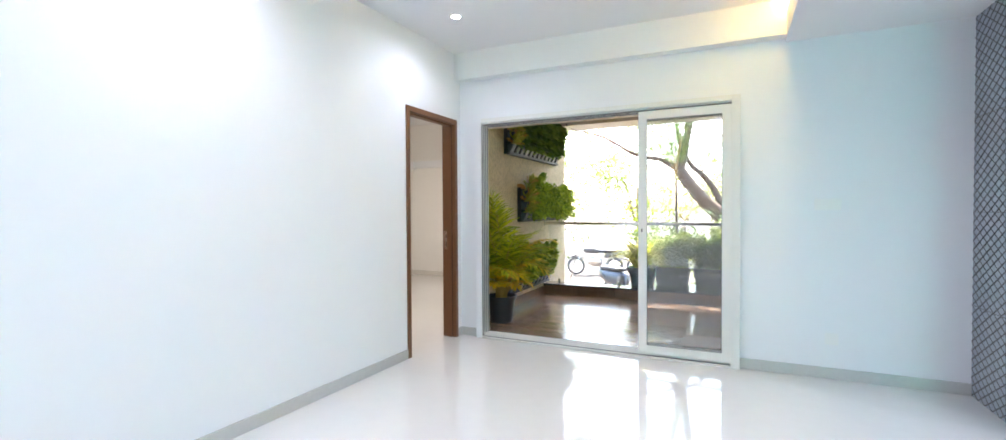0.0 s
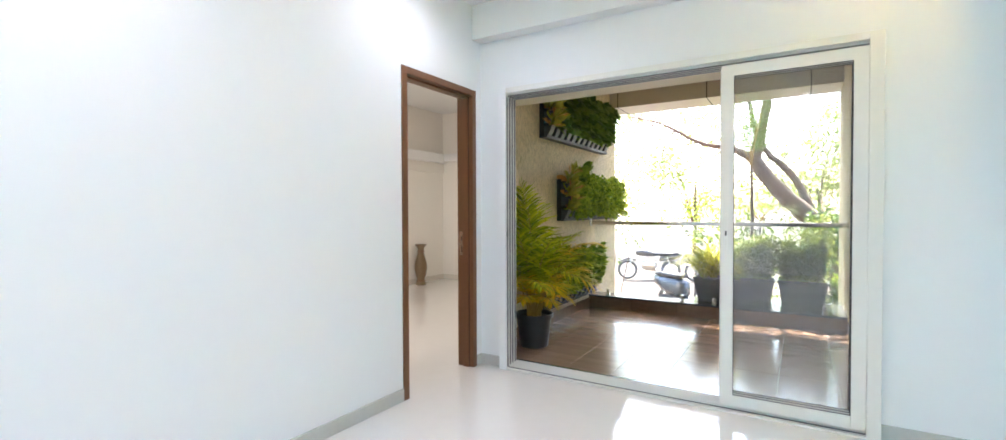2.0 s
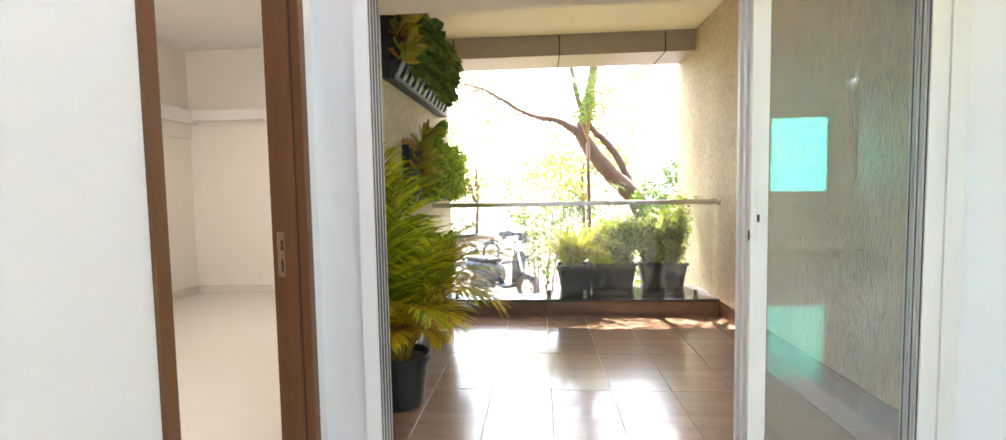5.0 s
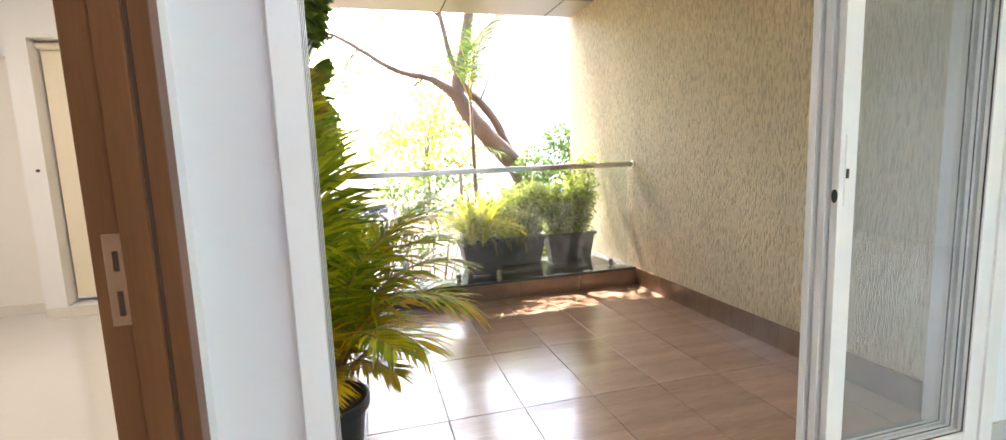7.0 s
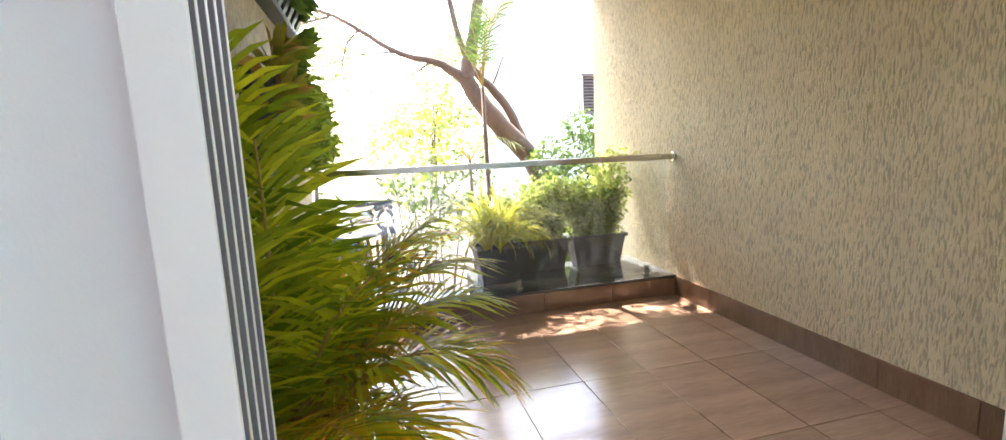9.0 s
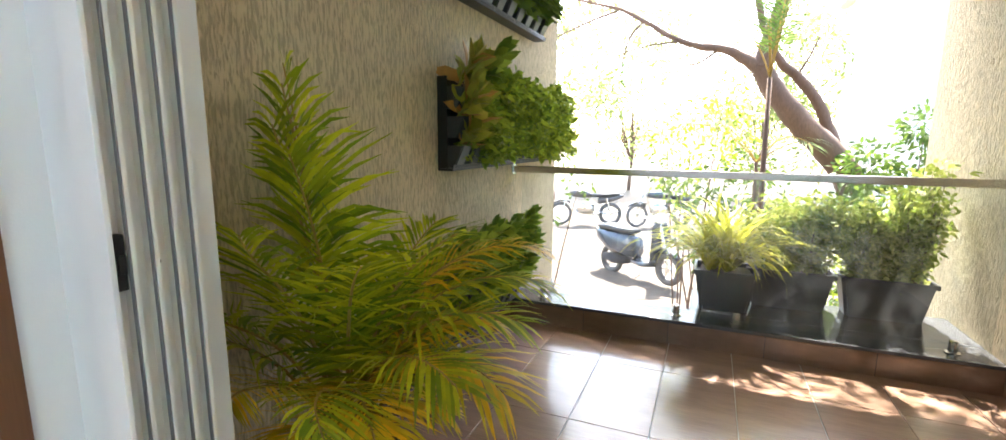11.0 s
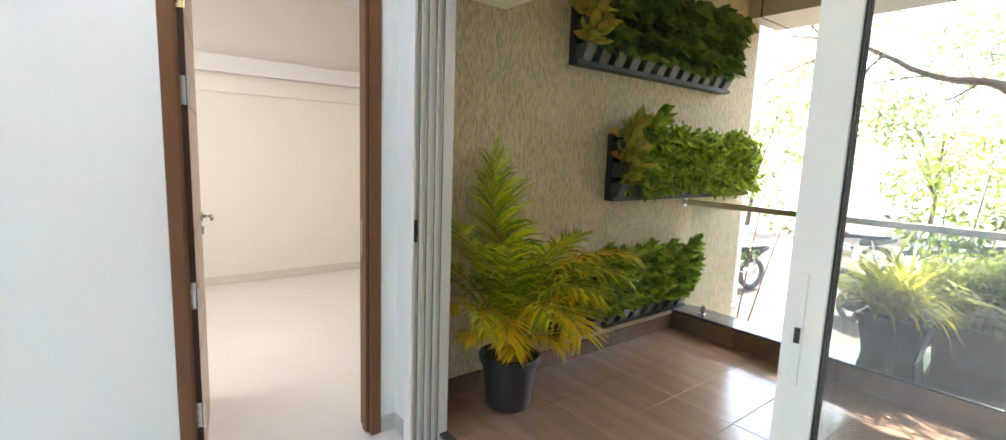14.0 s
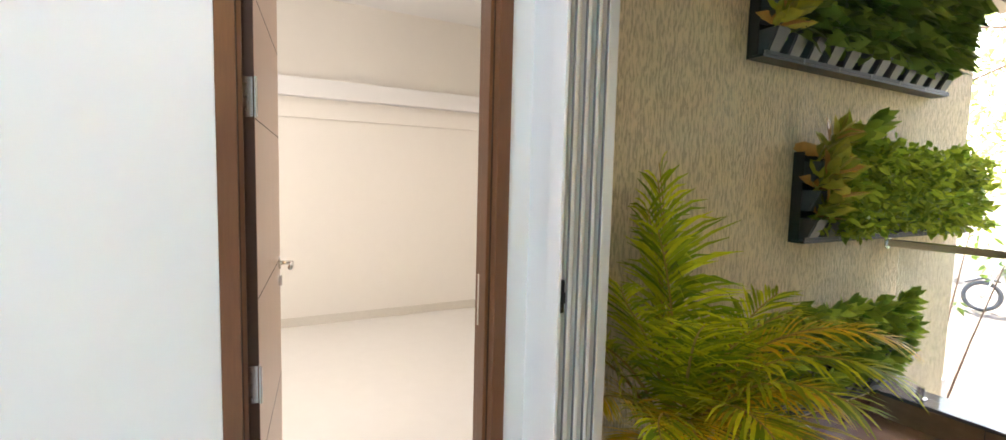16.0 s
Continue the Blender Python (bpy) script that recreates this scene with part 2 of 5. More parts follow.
M_PANEL = material("taupe_composite_panel", (0.42, 0.37, 0.31), rough=0.35, vary=0.03, scale=2)
M_SOIL = material("potting_soil", (0.05, 0.034, 0.022), rough=0.95, vary=0.4, scale=40, bump=0.8, bump_scale=70)
M_SWITCH = material("white_switch_plastic", (0.82, 0.82, 0.80), rough=0.3, vary=0.01)

# ---- mesh helpers ----


def part(name, bm, mat, parent=None, label="", smooth=False):
    me = bpy.data.meshes.new(name)
    if smooth:
        for f in bm.faces:
            f.smooth = True
    bm.to_mesh(me)
    bm.free()
    me.materials.append(mat)
    ob = new(name, me)
    if parent:
        ob.parent = parent
    if label:
        ob["label"] = label
    return ob


def thing(name, label, category, at=(0, 0, 0), group="", kind=""):
    ob = new(name)
    ob.location = at
    ob.empty_display_size = 0.1
    return tagged(ob, label, category, group, kind)


def box(bm, x0, x1, y0, y1, z0, z1, bevel=0.0):
    """An upright box, its edges rounded off by bevel."""
    c = Vector(((x0 + x1) / 2, (y0 + y1) / 2, (z0 + z1) / 2))
    m = Matrix.Translation(c) @ Matrix.Diagonal((abs(x1 - x0), abs(y1 - y0), abs(z1 - z0), 1))
    made = bmesh.ops.create_cube(bm, size=1, matrix=m)["verts"]
    if bevel:
        edges = list({e for v in made for e in v.link_edges})
        bmesh.ops.bevel(bm, geom=edges, offset=bevel, segments=2, profile=0.6, affect="EDGES")
    return bm


def boxed(*args):
    return box(bmesh.new(), *args)


def lathe(bm, profile, sides=24, centre=(0, 0, 0)):
    """Turns (radius, height) pairs round the upright axis."""
    rings = []
    for r, z in profile:
        if r < 1e-5:
            rings.append([bm.verts.new((centre[0], centre[1], centre[2] + z))])
        else:
            rings.append([bm.verts.new((centre[0] + r * math.cos(a), centre[1] + r * math.sin(a), centre[2] + z)) for a in (2 * math.pi * k / sides for k in range(sides))])
    for a, b in zip(rings, rings[1:]):
        for k in range(sides):
            j = (k + 1) % sides
            if len(a) == 1 and len(b) == 1:
                continue
            if len(a) == 1:
                bm.faces.new((a[0], b[j], b[k]))
            elif len(b) == 1:
                bm.faces.new((a[k], a[j], b[0]))
            else:
                bm.faces.new((a[k], a[j], b[j], b[k]))
    bmesh.ops.recalc_face_normals(bm, faces=bm.faces)
    return bm


def tube(bm, points, radii, sides=8, caps=True):
    """A round bar along points; radii: one number, or one for each point."""
    pts = [Vector(p) for p in points]
    rs = [radii] * len(pts) if isinstance(radii, (int, float)) else radii
    rings, up = [], Vector((0, 0, 1))
    for i, (p, r) in enumerate(zip(pts, rs)):
        d = (pts[min(i + 1, len(pts) - 1)] - pts[max(i - 1, 0)]).normalized()
        if abs(d.dot(up)) > 0.95:
            up = Vector((1, 0, 0)) if abs(d.x) < 0.8 else Vector((0, 1, 0))
        s = d.cross(up).normalized()
        u = s.cross(d)
        rings.append([bm.verts.new(p + r * (math.cos(a) * s + math.sin(a) * u)) for a in (2 * math.pi * k / sides for k in range(sides))])
    for a, b in zip(rings, rings[1:]):
        for k in range(sides):
            j = (k + 1) % sides
            bm.faces.new((a[k], a[j], b[j], b[k]))
    if caps:
        bm.faces.new(rings[0][::-1])
        bm.faces.new(rings[-1])
    return bm


def slab(axis, at, thick, a0, a1, z0, z1, holes=()):
    """An upright wall as one closed mesh. axis 'x': it stands across x at 'at' and runs along y from a0 to a1; 'y': the other way.
    holes: (a0, a1, z0, z1) openings that go right through."""
    bm = bmesh.new()
    us = sorted({a0, a1, *[h for q in holes for h in q[:2]]})
    ws = sorted({z0, z1, *[h for q in holes for h in q[2:]]})
    us, ws = [u for u in us if a0 <= u <= a1], [w for w in ws if z0 <= w <= z1]
    memo = {}

    def vert(d, u, w):
        key = (d, u, w)
        if key not in memo:
            memo[key] = bm.verts.new((d, u, w) if axis == "x" else (u, d, w))
        return memo[key]

    def solid(i, j):
        if not (0 <= i < len(us) - 1 and 0 <= j < len(ws) - 1):
            return False
        u, w = (us[i] + us[i + 1]) / 2, (ws[j] + ws[j + 1]) / 2
        return not any(q[0] < u < q[1] and q[2] < w < q[3] for q in holes)

    d0, d1 = at, at + thick
    for i in range(len(us) - 1):
        for j in range(len(ws) - 1):
            if not solid(i, j):
                continue
            u0, u1, w0, w1 = us[i], us[i + 1], ws[j], ws[j + 1]
            for d in (d0, d1):
                bm.faces.new([vert(d, u, w) for u, w in ((u0, w0), (u1, w0), (u1, w1), (u0, w1))])
            for di, dj, line in ((-1, 0, ((u0, w0), (u0, w1))), (1, 0, ((u1, w0), (u1, w1))), (0, -1, ((u0, w0), (u1, w0))), (0, 1, ((u0, w1), (u1, w1)))):
                if not solid(i + di, j + dj):
                    (p, q), (r, s) = line
                    bm.faces.new([vert(d0, p, q), vert(d1, p, q), vert(d1, r, s), vert(d0, r, s)])
    bmesh.ops.recalc_face_normals(bm, faces=bm.faces)
    return bm


def setting(name, bm, mat, label, category):
    return tagged(part(name, bm, mat), label, category, kind="structure")


# ---- the plan ----
WX, BY = -2.376, 4.42                  # living room: the wall with the bedroom door, and the wall with the sliding door
EASTX, SOUTHY, CEIL = 4.3, -3.0, 2.85
WALL = 0.13                            # thickness of the wall with the bedroom door
DOOR = (3.497, 4.336, 0.0, 2.19)        # the bedroom door's opening along y and z, with its frame
SLIDE = (-2.162, 0.200, 0.0, 2.175)    # the sliding door's opening along x and z, with its frame
OUT = 4.60                             # outer face of the wall with the sliding door
BX0, BX1 = -2.45, 0.25                 # the balcony between its side walls
BZ, KERB, LEDGE = 0.02, 6.99, 0.175    # balcony floor, kerb face, ledge top
BCEIL = 2.88
ROOMX, ROOMY0, ROOMY1 = -5.75, 2.0, 8.2

# living room shell
setting("floor", boxed(WX - 0.12, EASTX, SOUTHY, BY + 0.01, -0.15, 0.0), M_FLOOR, "polished white vitrified tile floor of the living room", "floor")
setting("wall_west", slab("x", WX - WALL, WALL, SOUTHY, OUT, 0.0, 3.12, [DOOR]), M_WHITE, "smooth white painted wall with the bedroom doorway", "wall")
setting("wall_north", slab("y", BY, OUT - BY, WX, EASTX, 0.0, CEIL + 0.1, [SLIDE]), M_WHITE, "smooth white painted wall with the sliding door opening", "wall")
setting("wall_east", slab("x", EASTX, 0.15, SOUTHY, OUT, 0.0, CEIL + 0.1), M_WHITE, "plain white painted wall closing the living room", "wall")
WIN = (2.85, 3.95, 1.05, 2.5)
setting("wall_south", slab("y", SOUTHY - 0.15, 0.15, WX - 0.2, EASTX + 0.15, 0.0, CEIL + 0.1, [WIN]), M_WHITE, "plain white painted wall with a wide window", "wall")
setting("ceiling", boxed(WX, EASTX, SOUTHY, BY, CEIL, CEIL + 0.1), M_CEIL, "flat white painted living room ceiling", "ceiling")
setting("ceiling_beam", boxed(WX, 0.52, BY - 0.115, BY, 2.585, CEIL), M_CEIL, "white boxed beam above the sliding door", "beam")
setting("ceiling_drop", boxed(0.52, EASTX, -1.2, BY, 2.56, CEIL), M_CEIL, "white dropped ceiling band with a lit cove edge", "ceiling")

# bedroom shell
setting("bedroom_floor", boxed(ROOMX, WX - 0.12, ROOMY0, ROOMY1, -0.15, 0.0), M_FLOOR, "polished cream tile floor of the bedroom", "floor")
setting("bedroom_wall_west", slab("x", ROOMX - 0.15, 0.15, ROOMY0, ROOMY1 + 0.15, 0.0, 3.0), M_CREAM, "plain cream painted bedroom wall", "wall")
setting("bedroom_wall_north", slab("y", ROOMY1, 0.15, ROOMX, WX - 0.2, 0.0, 3.0), M_CREAM, "plain cream painted bedroom wall", "wall")
setting("bedroom_wall_south", slab("y", ROOMY0 - 0.15, 0.15, ROOMX - 0.15, WX - WALL, 0.0, 3.0), M_CREAM, "plain cream painted bedroom wall", "wall")
setting("bedroom_ceiling", boxed(ROOMX, WX - WALL, ROOMY0, ROOMY1, 3.0, 3.12), M_CEIL, "white painted bedroom ceiling", "ceiling")

# balcony shell
setting("balcony_wall_west", slab("x", BX0 - 0.126, 0.126, OUT, 8.0, -0.9, 3.12), M_PLASTER, "sand-coloured balcony wall of combed rustic plaster", "wall")
setting("balcony_wall_east", slab("x", BX1, 0.2, OUT, 8.40, -0.9, BCEIL + 0.15), M_PLASTER, "sand-coloured balcony wall of combed rustic plaster", "wall")
setting("balcony_ceiling", boxed(BX0, BX1, OUT, 7.75, BCEIL, BCEIL + 0.15), M_SOFFIT, "cream painted balcony ceiling", "ceiling")
setting("balcony_beam", boxed(BX0, BX1, OUT, 5.1, 2.215, BCEIL), M_SOFFIT, "cream painted deep beam over the sliding door", "beam")
setting("balcony_slab", boxed(BX0, BX1, BY + 0.01, KERB, -0.3, BZ - 0.006), M_GROUT, "concrete balcony slab under the tiles with pale grout", "floor")
bm = bmesh.new()
box(bm, BX0, BX1, KERB, 7.24, -1.0, LEDGE - 0.021)
box(bm, -1.26, BX1, 7.2405, 7.72, -1.0, LEDGE - 0.021)
setting("kerb", bm, M_GRANITE, "raised balcony kerb", "kerb")

# ---- trims of the living room ----


def skirting(name, runs, height, thick, mat, label):
    """runs: (x0, x1, y0, y1) strips along the foot of walls."""
    bm = bmesh.new()
    for x0, x1, y0, y1 in runs:
        box(bm, x0, x1, y0, y1, 0.001, height, 0.002)
    return setting(name, bm, mat, label, "baseboard")


skirting("baseboard", [(WX, WX + 0.012, SOUTHY, DOOR[0] - 0.002), (WX, WX + 0.012, DOOR[1] + 0.002, BY), (WX + 0.012, SLIDE[0] - 0.002, BY - 0.012, BY),
                       (SLIDE[1] + 0.002, 1.628, BY - 0.012, BY)], 0.082, 0.012, M_SKIRT, "low grey-white tile skirting along the living room walls")
skirting("bedroom_baseboard", [(ROOMX, ROOMX + 0.012, ROOMY0, ROOMY1), (ROOMX + 0.012, -4.632, ROOMY1 - 0.012, ROOMY1), (-4.632, WX - 0.2, 7.938, 7.95)], 0.085, 0.012, M_SKIRT_CREAM, "low cream tile skirting along the bedroom walls")

# ---- lattice feature wall ----
M_LATTICE = material("blue_grey_glazed_panel", (0.36, 0.40, 0.46), rough=0.25, vary=0.18, scale=5)
M_LATTICE_LINE = material("dark_lattice_line", (0.05, 0.05, 0.055), rough=0.5, vary=0.2, scale=10)


def lattice_wall():
    wall = setting("feature_wall", slab("x", 1.63, 0.12, 3.72, BY, 0.0, 2.56), M_LATTICE, "blue-grey feature wall panel covered in a fine dark diagonal lattice", "wall")
    bm = bmesh.new()
    y0, y1, z0, z1, step, half, slope = 3.72, BY, 0.0, 2.56, 0.062, 0.0042, 0.62
    for s in (1, -1):
        k = -60
        while k < 110:
            c = k * step
            # the line z = c + s*slope*(y - y0), cut off at the panel's edges
            pts = []
            for y in (y0, y1):
                z = c + s * slope * (y - y0)
                if z0 <= z <= z1:
                    pts.append((y, z))
            for z in (z0, z1):
                y = y0 + (z - c) / (s * slope)
                if y0 < y < y1:
                    pts.append((y, z))
            if len(pts) == 2:
                (ya, za), (yb, zb) = pts
                d = 0.0015 if s > 0 else 0.0025
                x = 1.63 - d
                q = [bm.verts.new((x, y, z)) for y, z in ((ya, za - half), (yb, zb - half), (yb, zb + half), (ya, za + half))]
                p = [bm.verts.new((1.6305, v.co.y, v.co.z)) for v in q]
                bm.faces.new(q)
                for i in range(4):
                    bm.faces.new((q[i], q[(i + 1) % 4], p[(i + 1) % 4], p[i]))
            k += 1
    bmesh.ops.recalc_face_normals(bm, faces=bm.faces)
    part("lattice", bm, M_LATTICE_LINE, wall, "fine dark diagonal lattice lines")
    bm = bmesh.new()
    for z in (0.62, 1.25, 1.88):
        box(bm, 1.6266, 1.6302, 3.72, BY, z - 0.002, z + 0.002)
    part("panel_joint", bm, M_LATTICE_LINE, wall)


lattice_wall()

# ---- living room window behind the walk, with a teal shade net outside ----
# the net's emission stands in for daylight coming through it
M_NET_GLOW = glow_material("teal_net_daylight_glow", (0.10, 0.72, 0.62), 1.3)
win = thing("window_1", "small aluminium window with a teal shade net outside", "window", kind="structure")
bm = bmesh.new()
for x in (WIN[0], WIN[1] - 0.05):
    box(bm, x, x + 0.05, SOUTHY - 0.09, SOUTHY - 0.03, WIN[2], WIN[3], 0.004)
for z in (WIN[2], WIN[3] - 0.05):
    box(bm, WIN[0] + 0.05, WIN[1] - 0.05, SOUTHY - 0.088, SOUTHY - 0.032, z, z + 0.05, 0.004)
part("window_frame", bm, M_ALU, win)
pane = part("pane", boxed(WIN[0] + 0.05, WIN[1] - 0.05, SOUTHY - 0.062, SOUTHY - 0.056, WIN[2] + 0.05, WIN[3] - 0.05), M_GLASS, win)
pane.visible_shadow = False
part("shade_net", boxed(WIN[0], WIN[1], SOUTHY - 0.15, SOUTHY - 0.145, WIN[2], WIN[3]), M_NET_GLOW, win, "teal shade net with daylight put in as its own glow")

# ---- ceiling lights ----
M_LED = glow_material("led_disc", (1.0, 0.97, 0.92), 5.0)
M_COVE = glow_material("warm_led_strip", (1.0, 0.72, 0.22), 3.2)
M_RING = material("white_metal_ring", (0.75, 0.75, 0.75), rough=0.35, vary=0.02)


def downlight():
    light = thing("downlight", "small round recessed ceiling light, switched on", "ceiling light", group="ceiling downlights")
    part("ring", lathe(bmesh.new(), [(0.036, 0.0), (0.038, -0.006), (0.05, -0.007), (0.052, 0.0)], 24), M_RING, light)
    part("disc", lathe(bmesh.new(), [(0.0, -0.002), (0.0365, -0.002), (0.0365, -0.0005), (0.0, -0.0005)], 24), M_LED, light, "glowing white disc")
    return light


first = downlight()
first.location = (-1.87, 3.5, CEIL)
for x, y in DOWNLIGHTS[1:]:
    copy_thing(first, pose(x, y, CEIL))
# matching fittings for the added east lights
for x, y in EAST_FILL_LIGHTS:
    copy_thing(first, pose(x, y, 2.56))
cove = tagged(part("cove_light", boxed(0.498, 0.518, 1.2, BY - 0.13, 2.79, 2.81), M_COVE), "warm yellow cove light strip along the dropped ceiling", "cove light")

# ---- sockets on the white walls ----


def switch_plate(x, z, w, h, n, name, label):
    t = thing(name, label, "switch", (x, BY, z))
    part("plate", boxed(-w / 2, w / 2, -0.009, 0.0, -h / 2, h / 2, 0.002), M_SWITCH, t)
    for i in range(n):
        cx = -w / 2 + (i + 0.5) * w / n
        part("rocker", boxed(cx - w / n * 0.36, cx + w / n * 0.36, -0.013, -0.0085, -h * 0.33, h * 0.33, 0.0015), M_SWITCH, t)
    return t


switch_plate(0.80, 1.31, 0.17, 0.085, 4, "switch_plate", "white switch plate with four rockers on the white wall")
switch_plate(0.83, 0.30, 0.085, 0.085, 1, "socket_plate", "small white socket plate low on the white wall")

# ---- bedroom door ----


def door_frame():
    f = thing("door_frame", "brown veneered wooden door frame of the bedroom doorway", "door frame", kind="structure")
    y0, y1, top = DOOR[0], DOOR[1], DOOR[3]
    xo, xi = WX + 0.012, WX - WALL - 0.008
    w = 0.048
    for name, a, b in (("jamb", y0 + 0.001, y0 + w), ("jamb", y1 - w, y1 - 0.001)):
        part(name, boxed(xi, xo, a, b, 0.0, top - w, 0.002), M_FRAME_WOOD, f)
    part("head", boxed(xi, xo, y0 + 0.001, y1 - 0.001, top - w, top - 0.001, 0.002), M_FRAME_WOOD, f)
    # the stop that the leaf shuts against
    xs = WX - 0.03
    stop = 0.014
    part("stop", boxed(xs - 0.05, xs, y0 + w, y0 + w + stop, 0.0, top - w - stop, 0.002), M_FRAME_WOOD, f)
    part("stop", boxed(xs - 0.05, xs, y1 - w - stop, y1 - w, 0.0, top - w - stop, 0.002), M_FRAME_WOOD, f)
    part("stop", boxed(xs - 0.05, xs, y0 + w, y1 - w, top - w - stop, top - w, 0.002), M_FRAME_WOOD, f)
    for a in (y0 + w, y1 - w - 0.003):
        part("seal", boxed(xs + 0.0005, xs + 0.007, a, a + 0.003, 0.0, top - w - 0.003), M_GROOVE, f, "dark seal strip in the rebate")
    plate = part("strike_plate", boxed(xs - 0.05 - 0.036, xs - 0.052, y1 - w - 0.0025, y1 - w + 0.0005, 0.89, 1.075, 0.0008), M_CHROME, f, "satin steel strike plate")
    part("latch_hole", boxed(xs - 0.072, xs - 0.062, y1 - w - 0.0031, y1 - w - 0.002, 0.91, 0.96), M_GROOVE, plate)
    part("latch_hole", boxed(xs - 0.072, xs - 0.062, y1 - w - 0.0031, y1 - w - 0.002, 1.0, 1.04), M_GROOVE, plate)
    return f


door_frame()


def bedroom_door():
    """The leaf hangs on the south jamb and stands open into the bedroom."""
    hinge = Vector((WX - WALL + 0.016, DOOR[0] + 0.056, 0.0))
    d = thing("door_1", "peach laminate flush door standing open into the bedroom", "door", hinge, kind="structure")
    d.rotation_euler = (0, 0, radians(-8))
    w, t, h = 0.745, 0.036, 2.125
    leaf = part("leaf", boxed(-w, 0.0, 0.0, t, 0.008, h, 0.0015), M_LEAF_WOOD, d)
    for z in (0.55, 1.05, 1.56, 1.9):
        part("groove", boxed(-w + 0.002, -0.002, t - 0.001, t + 0.0006, z, z + 0.0035), M_GROOVE, d, "thin dark inlay line")
    part("hinge_edge", boxed(0.0, 0.0012, 0.001, t - 0.001, 0.01, h - 0.002), M_GROOVE, d, "dark brown lipping on the door edge")
    for z in (0.28, 0.80, 1.62, 1.98):
        hg = part("hinge", boxed(0.0012, 0.003, 0.004, t - 0.003, z - 0.055, z + 0.055, 0.0005), M_CHROME, d, "steel butt hinge")
        bm = bmesh.new()
        tube(bm, [(0.006, t + 0.002, z - 0.055), (0.006, t + 0.002, z + 0.055)], 0.006, 10)
        part("knuckle", bm, M_CHROME, hg)
        for k in (-0.035, 0.0, 0.035):
            part("screw", boxed(0.003, 0.0036, 0.012, 0.017, z + k - 0.003, z + k + 0.003), M_GROOVE, hg)
    for side, y in ((1, t), (-1, 0.0)):
        bm = bmesh.new()
        tube(bm, [(-w + 0.06, y, 1.04), (-w + 0.06, y + side * 0.05, 1.04)], 0.009, 12)
        tube(bm, [(-w + 0.06, y + side * 0.05, 1.04), (-w + 0.10, y + side * 0.052, 1.04), (-w + 0.175, y + side * 0.05, 1.038)], 0.0085, 12)
        hd = part("door_handle", bm, M_CHROME, d, "satin chrome lever handle", smooth=True)
        bm = bmesh.new()
        tube(bm, [(-w + 0.06, y, 1.04), (-w + 0.06, y + side * 0.008, 1.04)], 0.025, 20)
        part("rose", bm, M_CHROME, hd)
        bm = bmesh.new()
        tube(bm, [(-w + 0.06, y, 0.965), (-w + 0.06, y + side * 0.012, 0.965)], 0.022, 20)
        part("lock_cylinder", bm, M_CHROME, d, "round satin chrome lock cylinder")


bedroom_door()

# ---- sliding door ----


